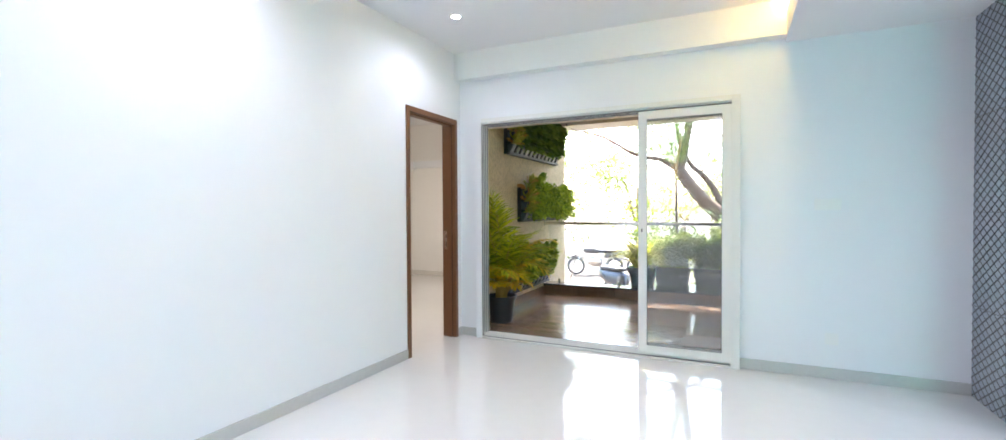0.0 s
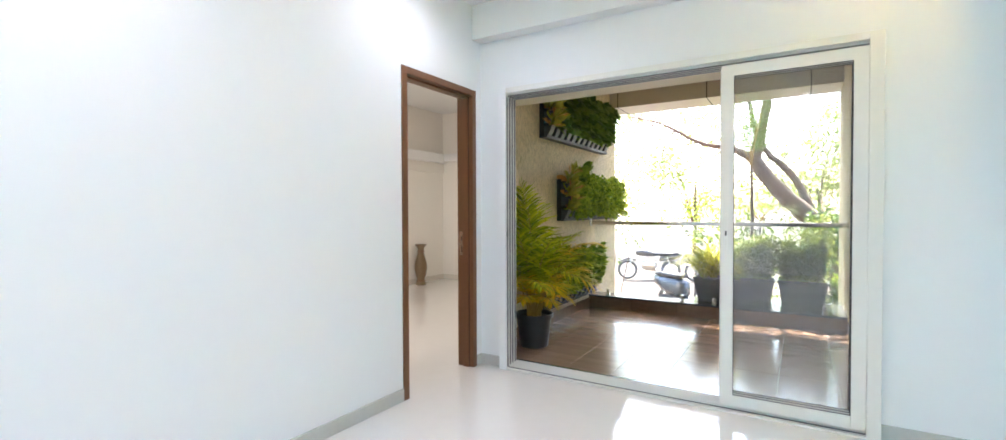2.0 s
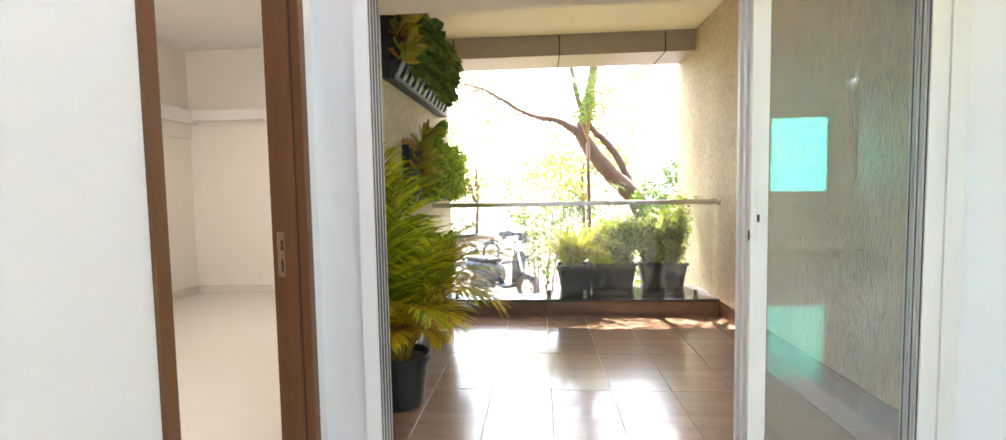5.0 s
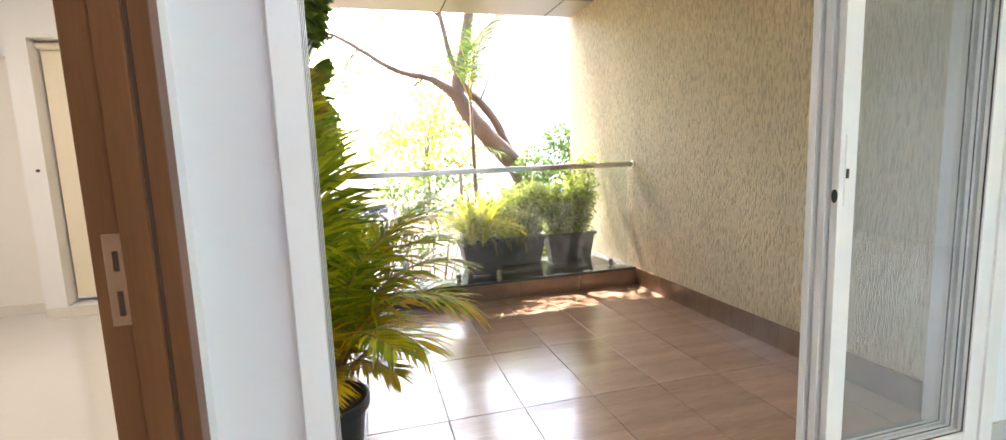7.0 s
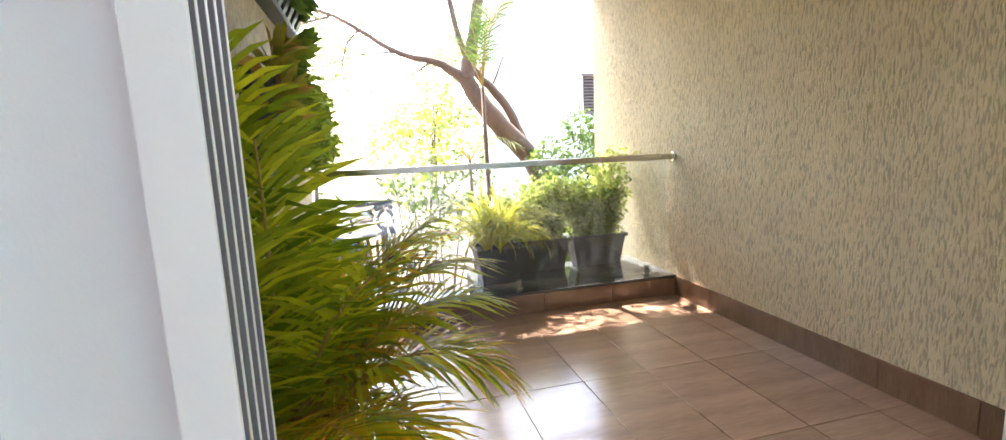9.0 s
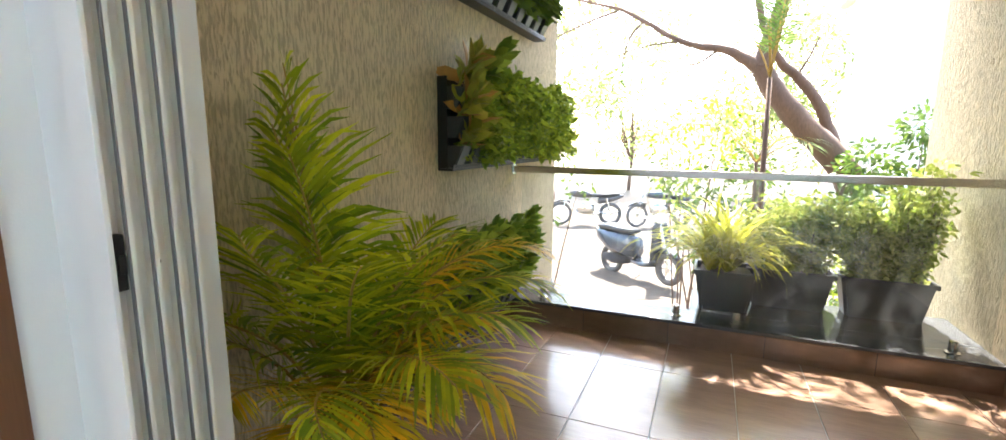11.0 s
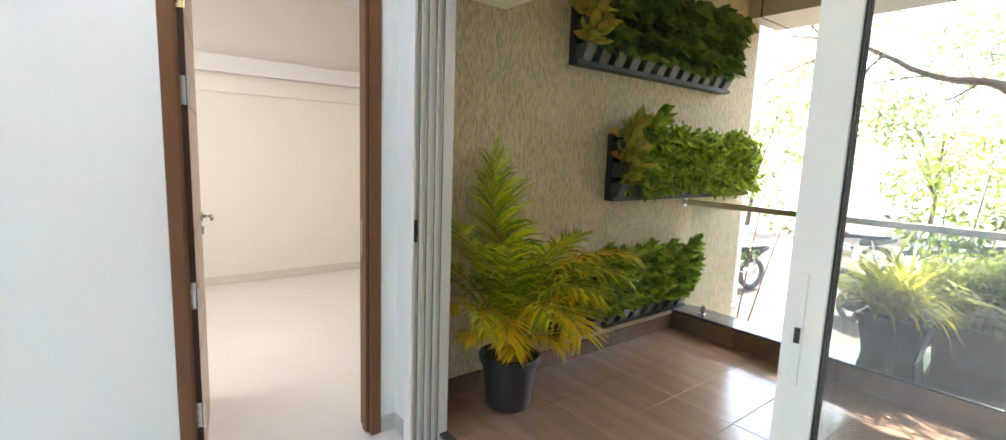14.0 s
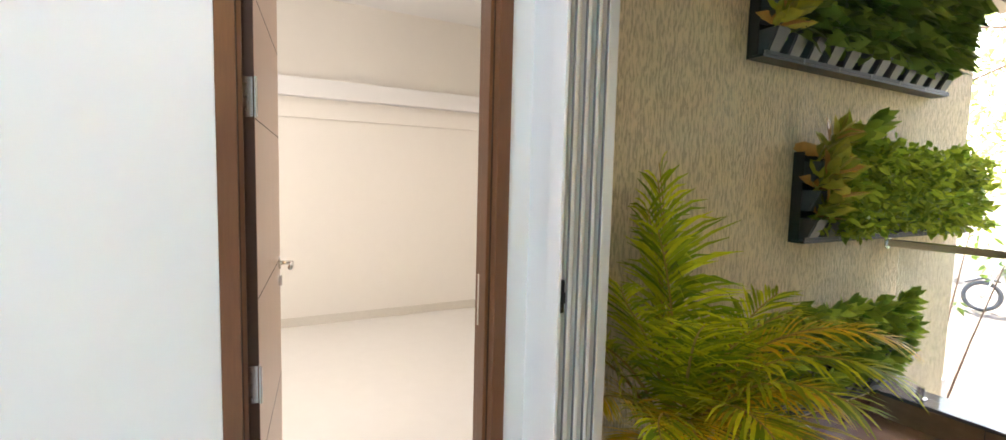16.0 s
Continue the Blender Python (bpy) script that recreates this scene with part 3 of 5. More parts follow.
def sliding_door():
    """A white aluminium three-track frame; its three panels are pushed one behind the other to the east end."""
    x0, x1, z1 = SLIDE[0], SLIDE[1], SLIDE[3]
    f = thing("sliding_door_frame", "white aluminium three-track sliding door frame with dark brush seals", "door frame", kind="structure")
    ya, yb = BY - 0.05, BY + 0.107
    e = 0.02
    part("jamb", boxed(x0 + 0.001, x0 + e, ya, yb, 0.0, z1, 0.0015), M_ALU, f)
    part("jamb", boxed(x1 - e, x1 - 0.001, ya, yb, 0.0, z1, 0.0015), M_ALU, f)
    part("head", boxed(x0 + e, x1 - e, ya, yb, z1 - e, z1 - 0.001, 0.0015), M_ALU, f)
    part("sill", boxed(x0 + e, x1 - e, ya, yb, 0.001, 0.014, 0.0015), M_ALU, f)
    # white outer flange on the room side, as deep as the fins behind it
    fl = 0.012
    part("flange", boxed(x0 - fl, x0 + 0.053, ya - 0.004, ya + 0.006, 0.0, z1 + fl, 0.002), M_WHITE, f)
    part("return", boxed(x0 - fl, x0 - 0.0005, ya + 0.0065, BY - 0.0005, 0.0, z1 + fl, 0.001), M_WHITE, f)
    part("return", boxed(x1 + 0.0005, x1 + fl, ya + 0.0065, BY - 0.0005, 0.0, z1 + fl, 0.001), M_ALU, f)
    part("return", boxed(x0, x1, ya + 0.0065, BY - 0.0005, z1 + 0.0005, z1 + fl, 0.001), M_ALU, f)
    part("flange", boxed(x1 - 0.053, x1 + fl, ya - 0.004, ya + 0.006, 0.0, z1 + fl, 0.002), M_ALU, f)
    part("flange", boxed(x0 + 0.053, x1 - 0.053, ya - 0.004, ya + 0.006, z1 - 0.03, z1 + fl, 0.002), M_ALU, f)
    fins = [ya + 0.036 + k * 0.0385 for k in range(4)]
    deep = 0.052
    for y in fins:
        part("fin", boxed(x0 + e, x0 + deep, y - 0.004, y + 0.004, 0.014, z1 - e, 0.001), M_ALU, f)
        part("fin", boxed(x1 - deep, x1 - e, y - 0.004, y + 0.004, 0.014, z1 - e, 0.001), M_ALU, f)
        part("fin", boxed(x0 + deep, x1 - deep, y - 0.004, y + 0.004, z1 - deep, z1 - e, 0.001), M_ALU, f)
        part("track", boxed(x0 + deep, x1 - deep, y - 0.003, y + 0.003, 0.014, 0.04, 0.001), M_ALU, f)
        # seal strips that also draw the dark shaded side of each fin
        for a, b in ((x0 + deep - 0.010, x0 + deep - 0.001), (x1 - deep + 0.001, x1 - deep + 0.010)):
            part("brush_seal", boxed(a, b, y - 0.0066, y - 0.0042, 0.016, z1 - deep), M_SEAL, f)
        part("brush_seal", boxed(x0 + deep, x1 - deep, y - 0.0066, y - 0.0042, z1 - deep + 0.001, z1 - deep + 0.010), M_SEAL, f)
        part("brush_seal", boxed(x0 + deep, x1 - deep, y - 0.0085, y - 0.0032, 0.0145, 0.02), M_SEAL, f)
    keep = part("lock_keep", boxed(x0 + e, x0 + 0.040, ya + 0.011, ya + 0.029, 1.015, 1.115, 0.002), M_BLACK, f, "black lock keep")
    part("keep_tongue", boxed(x0 + 0.040, x0 + 0.048, ya + 0.014, ya + 0.026, 1.045, 1.08, 0.002), M_BLACK, keep)
    for k, z in ((0, 1.92), (1, 1.05), (2, 0.28), (1, 1.95), (2, 1.06)):
        bm = bmesh.new()
        tube(bm, [(x0 + e, fins[k] + 0.018, z), (x0 + e + 0.002, fins[k] + 0.018, z)], 0.0055, 10)
        part("screw", bm, M_GROOVE, f)

    def panel(y, left):
        p = thing("sliding_panel", "white framed glass sliding door panel pushed open to the end of its track", "sliding door", group="stacked sliding panels", kind="structure")
        a, b, t = left, x1 - 0.053, 0.0125
        lo, hi, s = 0.042, z1 - 0.058, 0.068
        part("stile", boxed(a, a + s, y - t, y + t, lo, hi, 0.002), M_ALU, p)
        part("stile", boxed(b - s, b, y - t, y + t, lo, hi, 0.002), M_ALU, p)
        part("rail", boxed(a + s, b - s, y - t, y + t, hi - s, hi, 0.002), M_ALU, p)
        part("rail", boxed(a + s, b - s, y - t, y + t, lo, lo + 0.07, 0.002), M_ALU, p)
        pane = part("pane", boxed(a + s - 0.004, b - s + 0.004, y - 0.003, y + 0.003, lo + 0.066, hi - s + 0.004), M_GLASS, p, "clear slightly green glass pane")
        pane.visible_shadow = False
        for u in (a + s, b - s - 0.004):
            part("gasket", boxed(u, u + 0.004, y - 0.0065, y - 0.0035, lo + 0.07, hi - s), M_ALU_DARK, p)
        for w in (lo + 0.07, hi - s - 0.004):
            part("gasket", boxed(a + s + 0.004, b - s - 0.004, y - 0.0065, y - 0.0035, w, w + 0.004), M_ALU_DARK, p)
        return p, a, s, t

    ys = [(p + q) / 2 for p, q in zip(fins, fins[1:])]
    for k, y in enumerate([ya + 0.0165] + ys[:2]):
        p, a, s, t = panel(y, -0.578 - 0.008 * k)
        if k == 0:
            hnd = part("pull_handle", boxed(a + 0.02, a + 0.036, y - t - 0.003, y - t + 0.0005, 1.00, 1.22, 0.001), M_ALU, p, "slim recessed pull handle")
            part("thumb_latch", boxed(a + 0.023, a + 0.033, y - t - 0.006, y - t - 0.0025, 1.085, 1.115, 0.001), M_BLACK, hnd)
        if k == 0:
            bm = bmesh.new()
            tube(bm, [(a - 0.001, y, 1.03), (a + 0.003, y, 1.03)], 0.011, 16)
            for v in bm.verts:
                v.co.z = 1.03 + (v.co.z - 1.03) * 2.0
            part("latch_slot", bm, M_BLACK, p, "black oval latch slot")


sliding_door()

# ---- bedroom fittings ----
setting("bedroom_cornice", boxed(ROOMX, ROOMX + 0.12, ROOMY0, ROOMY1, 2.10, 2.26, 0.004), M_CEIL, "white plaster ledge along the bedroom wall", "cornice")
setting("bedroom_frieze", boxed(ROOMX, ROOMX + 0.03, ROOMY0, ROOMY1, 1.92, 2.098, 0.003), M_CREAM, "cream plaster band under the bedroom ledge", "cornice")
setting("bedroom_cornice_north", boxed(ROOMX + 0.121, -4.63, ROOMY1 - 0.12, ROOMY1, 2.13, 2.26, 0.004), M_CEIL, "white plaster ledge along the bedroom wall", "cornice")
NICHE = (-4.48, -3.1, 0.09, 2.25)
setting("bedroom_window_wall", slab("y", 7.95, 0.25, -4.63, WX - 0.2, 0.0, 3.0, [NICHE]), M_CEIL, "white wall with a deep window recess", "wall")
M_BLIND = material("cream_roller_blind", (0.80, 0.72, 0.56), rough=0.8, vary=0.03, scale=12, bump=0.2, bump_scale=300)
bl = thing("roller_blind", "cream fabric roller blind drawn down in the bedroom window recess", "blind")
bm = bmesh.new()
tube(bm, [(NICHE[0] + 0.01, 8.06, 2.21), (NICHE[1] - 0.01, 8.06, 2.21)], 0.028, 14)
part("roller", bm, M_BLIND, bl)
part("fabric", boxed(NICHE[0] + 0.015, NICHE[1] - 0.015, 8.084, 8.087, 0.15, 2.21), M_BLIND, bl)
part("bottom_bar", boxed(NICHE[0] + 0.015, NICHE[1] - 0.015, 8.076, 8.094, 0.125, 0.15, 0.003), M_ALU, bl)
tagged(part("latch_knob", lathe(bmesh.new(), [(0, -0.012), (0.012, -0.008), (0.013, 0.0), (0.012, 0.008), (0, 0.012)], 12, (-4.53, 7.938, 1.22)), M_GROOVE), "small dark round knob on the window reveal", "knob")

M_VASE = material("bronze_brown_vase_glaze", (0.17, 0.11, 0.055), rough=0.35, vary=0.3, scale=12, bump=0.2, bump_scale=40)
vase = thing("floor_vase", "tall bronze-brown floor vase with a flared rim on the bedroom floor", "vase", (-5.60, 7.40, 0.0))
part("body", lathe(bmesh.new(), [(0.0, 0.0), (0.085, 0.0), (0.09, 0.02), (0.075, 0.05), (0.06, 0.09), (0.085, 0.16), (0.105, 0.27), (0.10, 0.36), (0.07, 0.47), (0.05, 0.55), (0.052, 0.61), (0.075, 0.655),
                                   (0.07, 0.655), (0.045, 0.60), (0.04, 0.5), (0.0, 0.45)], 32), M_VASE, vase, smooth=True)
for z, r in ((0.07, 0.066), (0.56, 0.053)):
    part("collar", lathe(bmesh.new(), [(r, z - 0.012), (r + 0.01, z - 0.006), (r + 0.01, z + 0.006), (r, z + 0.012)], 32), M_FRAME_WOOD, vase, "dark raised collar")
bm = bmesh.new()
lathe(bm, [(0.074, 0.652), (0.1, 0.672), (0.1, 0.68), (0.072, 0.668)], 32)
part("rim", bm, M_VASE, vase, smooth=True)

# ---- balcony: fascia, kerb, glass rail ----
fascia = setting("fascia", boxed(BX0 + 0.001, BX1 - 0.001, 7.76, 8.32, 2.66, BCEIL + 0.15, 0.003), M_PANEL, "taupe composite panel fascia over the balcony front", "fascia")
for x in (-2.33, -1.18, -0.06):
    part("panel_joint", boxed(x - 0.006, x + 0.006, 7.757, 8.322, 2.6585, BCEIL), M_ALU_DARK, fascia, "black panel joint")
bm = bmesh.new()
box(bm, BX0, BX1, KERB - 0.012, 7.24, LEDGE - 0.02, LEDGE, 0.004)
box(bm, -1.26, BX1, 7.2405, 7.72, LEDGE - 0.02, LEDGE, 0.004)
setting("ledge_slab", bm, M_GRANITE, "dark polished granite ledge on the kerb", "ledge")

rail = thing("glass_railing", "frameless glass balcony railing with a brushed steel handrail", "railing")
part("handrail", boxed(BX0 + 0.005, BX1 - 0.005, 7.015, 7.055, 1.062, 1.105, 0.004), M_STEEL, rail, "brushed steel handrail")
for x, s in ((BX0, 1), (BX1, -1)):
    bm = bmesh.new()
    tube(bm, [(x + s * 0.001, 7.035, 1.083), (x + s * 0.008, 7.035, 1.083)], 0.038, 24)
    part("wall_flange", bm, M_CHROME, rail, "round steel wall flange")
for a, b in ((BX0 + 0.06, -1.205), (-1.195, BX1 - 0.05)):
    p = part("pane", boxed(a, b, 7.052, 7.062, LEDGE + 0.022, 1.07), M_GLASS_RAIL, rail, "clear glass pane")
    p.visible_shadow = False
for x in (-2.235, -1.335, -0.985, 0.06):
    bm = bmesh.new()
    lathe(bm, [(0.0, 0.0), (0.034, 0.0), (0.034, 0.006), (0.021, 0.009), (0.02, 0.066), (0.018, 0.07), (0.0, 0.07)], 18, (x, 7.057 + 0.028, LEDGE))
    part("spigot", bm, M_CHROME, rail, "short round steel glass clamp", smooth=False)

# ---- outdoors: ground ----

M_EARTH = material("dry_sandy_earth", (0.085, 0.066, 0.05), rough=0.95, vary=0.5, scale=1.4, bump=0.9, bump_scale=14)
M_BARK = material("grey_brown_bark", (0.115, 0.072, 0.05), rough=0.9, vary=0.4, scale=6, stretch=(3, 3, 0.8), bump=0.9, bump_scale=26)
# black rubber lightened to grey: the washed-out haze is put into its colour
M_TYRE = material("haze_greyed_rubber", (0.085, 0.082, 0.08), rough=0.7, vary=0.2, scale=20)
M_SCOOT = material("grey_blue_scooter_paint", (0.035, 0.045, 0.06), rough=0.25, vary=0.06, scale=6, coat=0.6)
M_SCOOT2 = material("grey_motorbike_paint", (0.06, 0.055, 0.055), rough=0.3, vary=0.06, scale=6, coat=0.6)
M_SEAT = material("black_vinyl_seat", (0.03, 0.03, 0.032), rough=0.5, vary=0.15, scale=12)
M_LAMPGLASS = material("clear_headlamp", (0.7, 0.72, 0.74), rough=0.08, vary=0.05, scale=10)
M_RENDER = material("white_rendered_facade", (0.72, 0.71, 0.68), rough=0.8, vary=0.06, scale=1.5, bump=0.2, bump_scale=60)
M_LOUVRE = material("brown_louvre_metal", (0.16, 0.11, 0.10), rough=0.5, vary=0.15, scale=10)
L_PALM = leaf_material("areca_palm_green", (0.12, 0.20, 0.006), (0.60, 0.58, 0.02), 0.4, 0.5)
L_PALM_Y = leaf_material("areca_palm_yellowed", (0.46, 0.40, 0.012), (0.80, 0.46, 0.016), 0.4, 0.48)
M_RACHIS = material("yellow_orange_palm_stalk", (0.34, 0.21, 0.035), rough=0.45, vary=0.2, scale=12)
L_BROAD = leaf_material("dark_broad_leaf", (0.045, 0.105, 0.015), (0.19, 0.27, 0.05), 0.36, 0.25)
L_CROTON = leaf_material("croton_leaf", (0.28, 0.31, 0.03), (0.66, 0.56, 0.10), 0.38, 0.3, (0.58, 0.30, 0.08), 0.10)
L_FINE = leaf_material("fine_bright_leaf", (0.12, 0.20, 0.014), (0.40, 0.48, 0.045), 0.45, 0.4)
L_LANCE = leaf_material("lance_green_leaf", (0.11, 0.20, 0.018), (0.40, 0.49, 0.065), 0.38, 0.33)
L_SPIDER = leaf_material("spider_plant_leaf", (0.42, 0.44, 0.02), (0.78, 0.72, 0.08), 0.4, 0.45)
L_DUR = leaf_material("pale_shrub_leaf", (0.20, 0.28, 0.03), (0.52, 0.55, 0.14), 0.42, 0.42)
L_TREE = leaf_material("tree_leaf", (0.04, 0.085, 0.015), (0.14, 0.21, 0.035), 0.5, 0.4)
# paler than real leaves: bright haze and glare are put into the colour
L_FAR = leaf_material("haze_paled_leaf", (0.16, 0.20, 0.06), (0.36, 0.42, 0.14), 0.55, 0.4)
L_DRY = leaf_material("dry_fallen_leaf", (0.10, 0.06, 0.03), (0.30, 0.20, 0.10), 0.8, 0.1)


class Foliage:
    """Gathers many small leaves into one mesh."""

    def __init__(self):
        self.verts, self.faces = [], []

    def leaf(self, base, way, up, length, width, droop=0.25, fold=0.22):
        way = Vector(way).normalized()
        side = way.cross(Vector(up))
        side = side.normalized() if side.length > 1e-3 else Vector((1, 0, 0))
        nor = side.cross(way)
        base = Vector(base)
        n = len(self.verts)
        spine = [(0.0, 0.0), (0.32, 0.86), (0.66, 0.78), (1.0, 0.0)]
        for s, w in spine:
            mid = base + way * (length * s) - Vector((0, 0, 1)) * (droop * length * s * s)
            if w == 0.0:
                self.verts.append(tuple(mid))
            else:
                for k in (-1, 0, 1):
                    self.verts.append(tuple(mid + side * (k * width / 2 * w) + nor * (abs(k) * fold * width / 2)))
        f = self.faces
        f.append((n, n + 1, n + 2))
        f.append((n, n + 2, n + 3))
        f.append((n + 1, n + 4, n + 5, n + 2))
        f.append((n + 2, n + 5, n + 6, n + 3))
        f.append((n + 4, n + 7, n + 5))
        f.append((n + 5, n + 7, n + 6))

    def strap(self, points, widths, up=(0, 0, 1)):
        """A narrow ribbon leaf along points."""
        pts = [Vector(p) for p in points]
        n = len(self.verts)
        for i, p in enumerate(pts):
            d = pts[min(i + 1, len(pts) - 1)] - pts[max(i - 1, 0)]
            s = d.cross(Vector(up))
            s = s.normalized() if s.length > 1e-4 else Vector((1, 0, 0))
            self.verts.append(tuple(p - s * widths[i] / 2))
            self.verts.append(tuple(p + s * widths[i] / 2))
        for i in range(len(pts) - 1):
            a = n + 2 * i
            self.faces.append((a, a + 1, a + 3, a + 2))

    def mesh(self, name, mat):
        me = bpy.data.meshes.new(name)
        me.from_pydata(self.verts, [], self.faces)
        me.materials.append(mat)
        me.polygons.foreach_set("use_smooth", [True] * len(me.polygons))
        return me


def child(name, me, parent, m=None, label=""):
    ob = new(name, me)
    ob.parent = parent
    if m is not None:
        ob.matrix_basis = m
    if label:
        ob["label"] = label
    return ob


def ball(rng, flat=1.0):
    while True:
        v = Vector([rng.uniform(-1, 1) for _ in range(3)])
        if 0.05 < v.length < 1:
            v.z *= flat
            return v.normalized()


# ---- vertical garden planters on the west balcony wall ----


def rosette(rng, n, length, width, out, spread, rise, droop):
    """Leaves round a short stem that grows outwards along x and upwards."""
    f = Foliage()
    for up in ((0, 1, 0), (1, 0, 0)):
        f.strap([(0.0, 0, 0.0), (0.03, 0, 0.04), (0.06, 0, 0.08), (0.075, 0, 0.12)], (0.012, 0.011, 0.009, 0.004), up)
    for k in range(n):
        a = 2.4 * k + rng.uniform(-0.4, 0.4)
        t = k / n
        lean = spread * (1.1 - 0.75 * t)
        way = Vector((out + math.cos(a) * lean, math.sin(a) * lean, rise + 0.35 * t + math.sin(a * 1.7) * 0.15))
        base = Vector((0.02 + 0.05 * t, rng.uniform(-0.02, 0.02), 0.02 + 0.09 * t))
        L = length * rng.uniform(0.7, 1.1)
        f.leaf(base, way, Vector((1.0, 0.25 * math.sin(5 * a), 0.55)) + ball(rng) * 0.75, L, width * rng.uniform(0.8, 1.15), droop * rng.uniform(0.5, 1.4))
    return f


def sprig_bush(rng, n, reach, length, width):
    """A small dense bush of twigs set with small leaves."""
    f = Foliage()
    for k in range(9):
        a = 0.7 * k
        tip = Vector((0.55, 0.8 * math.sin(a), 0.3 + 0.6 * math.cos(a))) * reach
        f.strap([(0, 0, 0), tip * 0.5, tip], (0.008, 0.006, 0.003), (1, 0, 1))
    for k in range(n):
        tip = Vector((rng.uniform(0.05, 1.0) * reach * 1.1, rng.uniform(-0.8, 0.8) * reach, rng.uniform(-0.35, 1.0) * reach))
        for j in range(7):
            p = tip * (0.55 + 0.45 * j / 6) + Vector([rng.uniform(-0.012, 0.012) for _ in range(3)])
            way = tip.normalized() * 0.7 + ball(rng)
            f.leaf(p, way, ball(rng), length * rng.uniform(0.7, 1.2), width * rng.uniform(0.8, 1.2), 0.1)
    return f


rng = random.Random(11)
CROTONS = [rosette(rng, 26, 0.135, 0.056, 0.5, 0.9, 0.35, 0.2).mesh("croton", L_CROTON) for _ in range(3)]
BROADS = [rosette(rng, 24, 0.12, 0.078, 0.75, 0.95, 0.0, 0.5).mesh("broad_leaf_plant", L_BROAD) for _ in range(4)]
FINES = [sprig_bush(rng, 30, 0.115, 0.042, 0.021).mesh("fine_leaf_plant", L_FINE) for _ in range(4)]
LANCES = [rosette(rng, 36, 0.085, 0.036, 0.7, 0.9, 0.3, 0.22).mesh("lance_leaf_plant", L_LANCE) for _ in range(4)]


def pocket_mesh():
    """A tapered wall pocket: wider and further out at its rim, open at the top, with soil inside."""
    bm = bmesh.new()
    lo = [(0.0, -0.042, 0.0), (0.066, -0.042, 0.0), (0.066, 0.042, 0.0), (0.0, 0.042, 0.0)]
    hi = [(0.0, -0.05, 0.105), (0.118, -0.05, 0.105), (0.118, 0.05, 0.105), (0.0, 0.05, 0.105)]
    a, b = [bm.verts.new(p) for p in lo], [bm.verts.new(p) for p in hi]
    c = [bm.verts.new((p[0] * 0.93 + 0.002, p[1] * 0.92, 0.105)) for p in hi]
    d = [bm.verts.new((p[0] * 0.9 + 0.002, p[1] * 0.9, 0.085)) for p in hi]
    bm.faces.new(a[::-1])
    bm.faces.new(d)
    for p, q in ((a, b), (b, c), (c, d)):
        for i in range(4):
            j = (i + 1) % 4
            bm.faces.new((p[i], p[j], q[j], q[i]))
    bmesh.ops.recalc_face_normals(bm, faces=bm.faces)
    bmesh.ops.bevel(bm, geom=[e for e in bm.edges if e.calc_length() > 0.06 and abs(e.verts[0].co.z - e.verts[1].co.z) > 0.05], offset=0.006, segments=2, affect="EDGES")
    me = bpy.data.meshes.new("pocket")
    bm.to_mesh(me)
    bm.free()
    me.materials.append(M_POCKET)
    return me


M_POCKET = material("grey_black_planter_plastic", (0.075, 0.08, 0.085), rough=0.38, vary=0.2, scale=12)
POCKET = pocket_mesh()


def wall_planter(y0, z0, cols, rows, pitch, high, plants, label, seed):
    r = random.Random(seed)
    t = thing("wall_planter", label, "planter", (BX0, y0, z0), group="wall planters")
    w = cols * pitch
    step = (high - 0.03) / rows
    part("back_panel", boxed(0.0005, 0.014, 0.0, w, 0.0, high, 0.003), M_BLACK, t)
    bm = bmesh.new()
    box(bm, 0.014, 0.085, 0.0, w, 0.0, 0.012, 0.003)
    box(bm, 0.079, 0.087, 0.0, w, 0.0125, 0.03, 0.002)
    part("drip_tray", bm, M_BLACK, t, "black drip tray under the lowest row")
    for k in range(0, cols + 1, 2):
        part("clip", boxed(0.0872, 0.089, k * pitch - 0.008 if k else 0.0, k * pitch + 0.008, 0.004, 0.026), M_POCKET, t)
    for e in (0.0, w - 0.006):
        part("end_rib", boxed(0.014, 0.055, e, e + 0.006, 0.0125, high, 0.002), M_BLACK, t)
    for j in range(rows):
        z = 0.02 + j * step
        for i in range(cols):
            y = (i + 0.5) * pitch
            child("pocket", POCKET, t, pose(0.0145, y, z))
            kind, scale, drop = plants(i, j)
            me = r.choice(kind)
            s = scale * r.uniform(0.9, 1.15)
            m = pose(0.06, y + r.uniform(-0.015, 0.015), z + 0.085 - drop, 0, r.uniform(-10, 10), r.uniform(-20, 20)) @ Matrix.Scale(s, 4)
            if r.random() < 0.5:
                m = m @ Matrix.Diagonal((1, -1, 1, 1))
            child("plant", me, t, m)
    return t


wall_planter(5.605, 1.985, 12, 3, 0.151, 0.47, lambda i, j: (CROTONS, 1.25, 0.0) if i == 0 else (BROADS, 1.3 if j else 1.15, 0.0), "black vertical garden planter full of dark broad leaves", 3)
wall_planter(6.02, 1.125, 12, 3, 0.155, 0.46, lambda i, j: (CROTONS, 1.4, 0.0) if i == 0 else ((LANCES, 1.75, 0.0) if i == 1 and j == 2 else (FINES, 1.3, 0.01)), "black vertical garden planter with fine bright shrubs and crotons", 5)
wall_planter(5.55, 0.215, 10, 3, 0.147, 0.46, lambda i, j: (LANCES, 1.42, 0.0), "low black vertical garden planter crowded with green lance leaves", 7)

# ---- areca palm ----


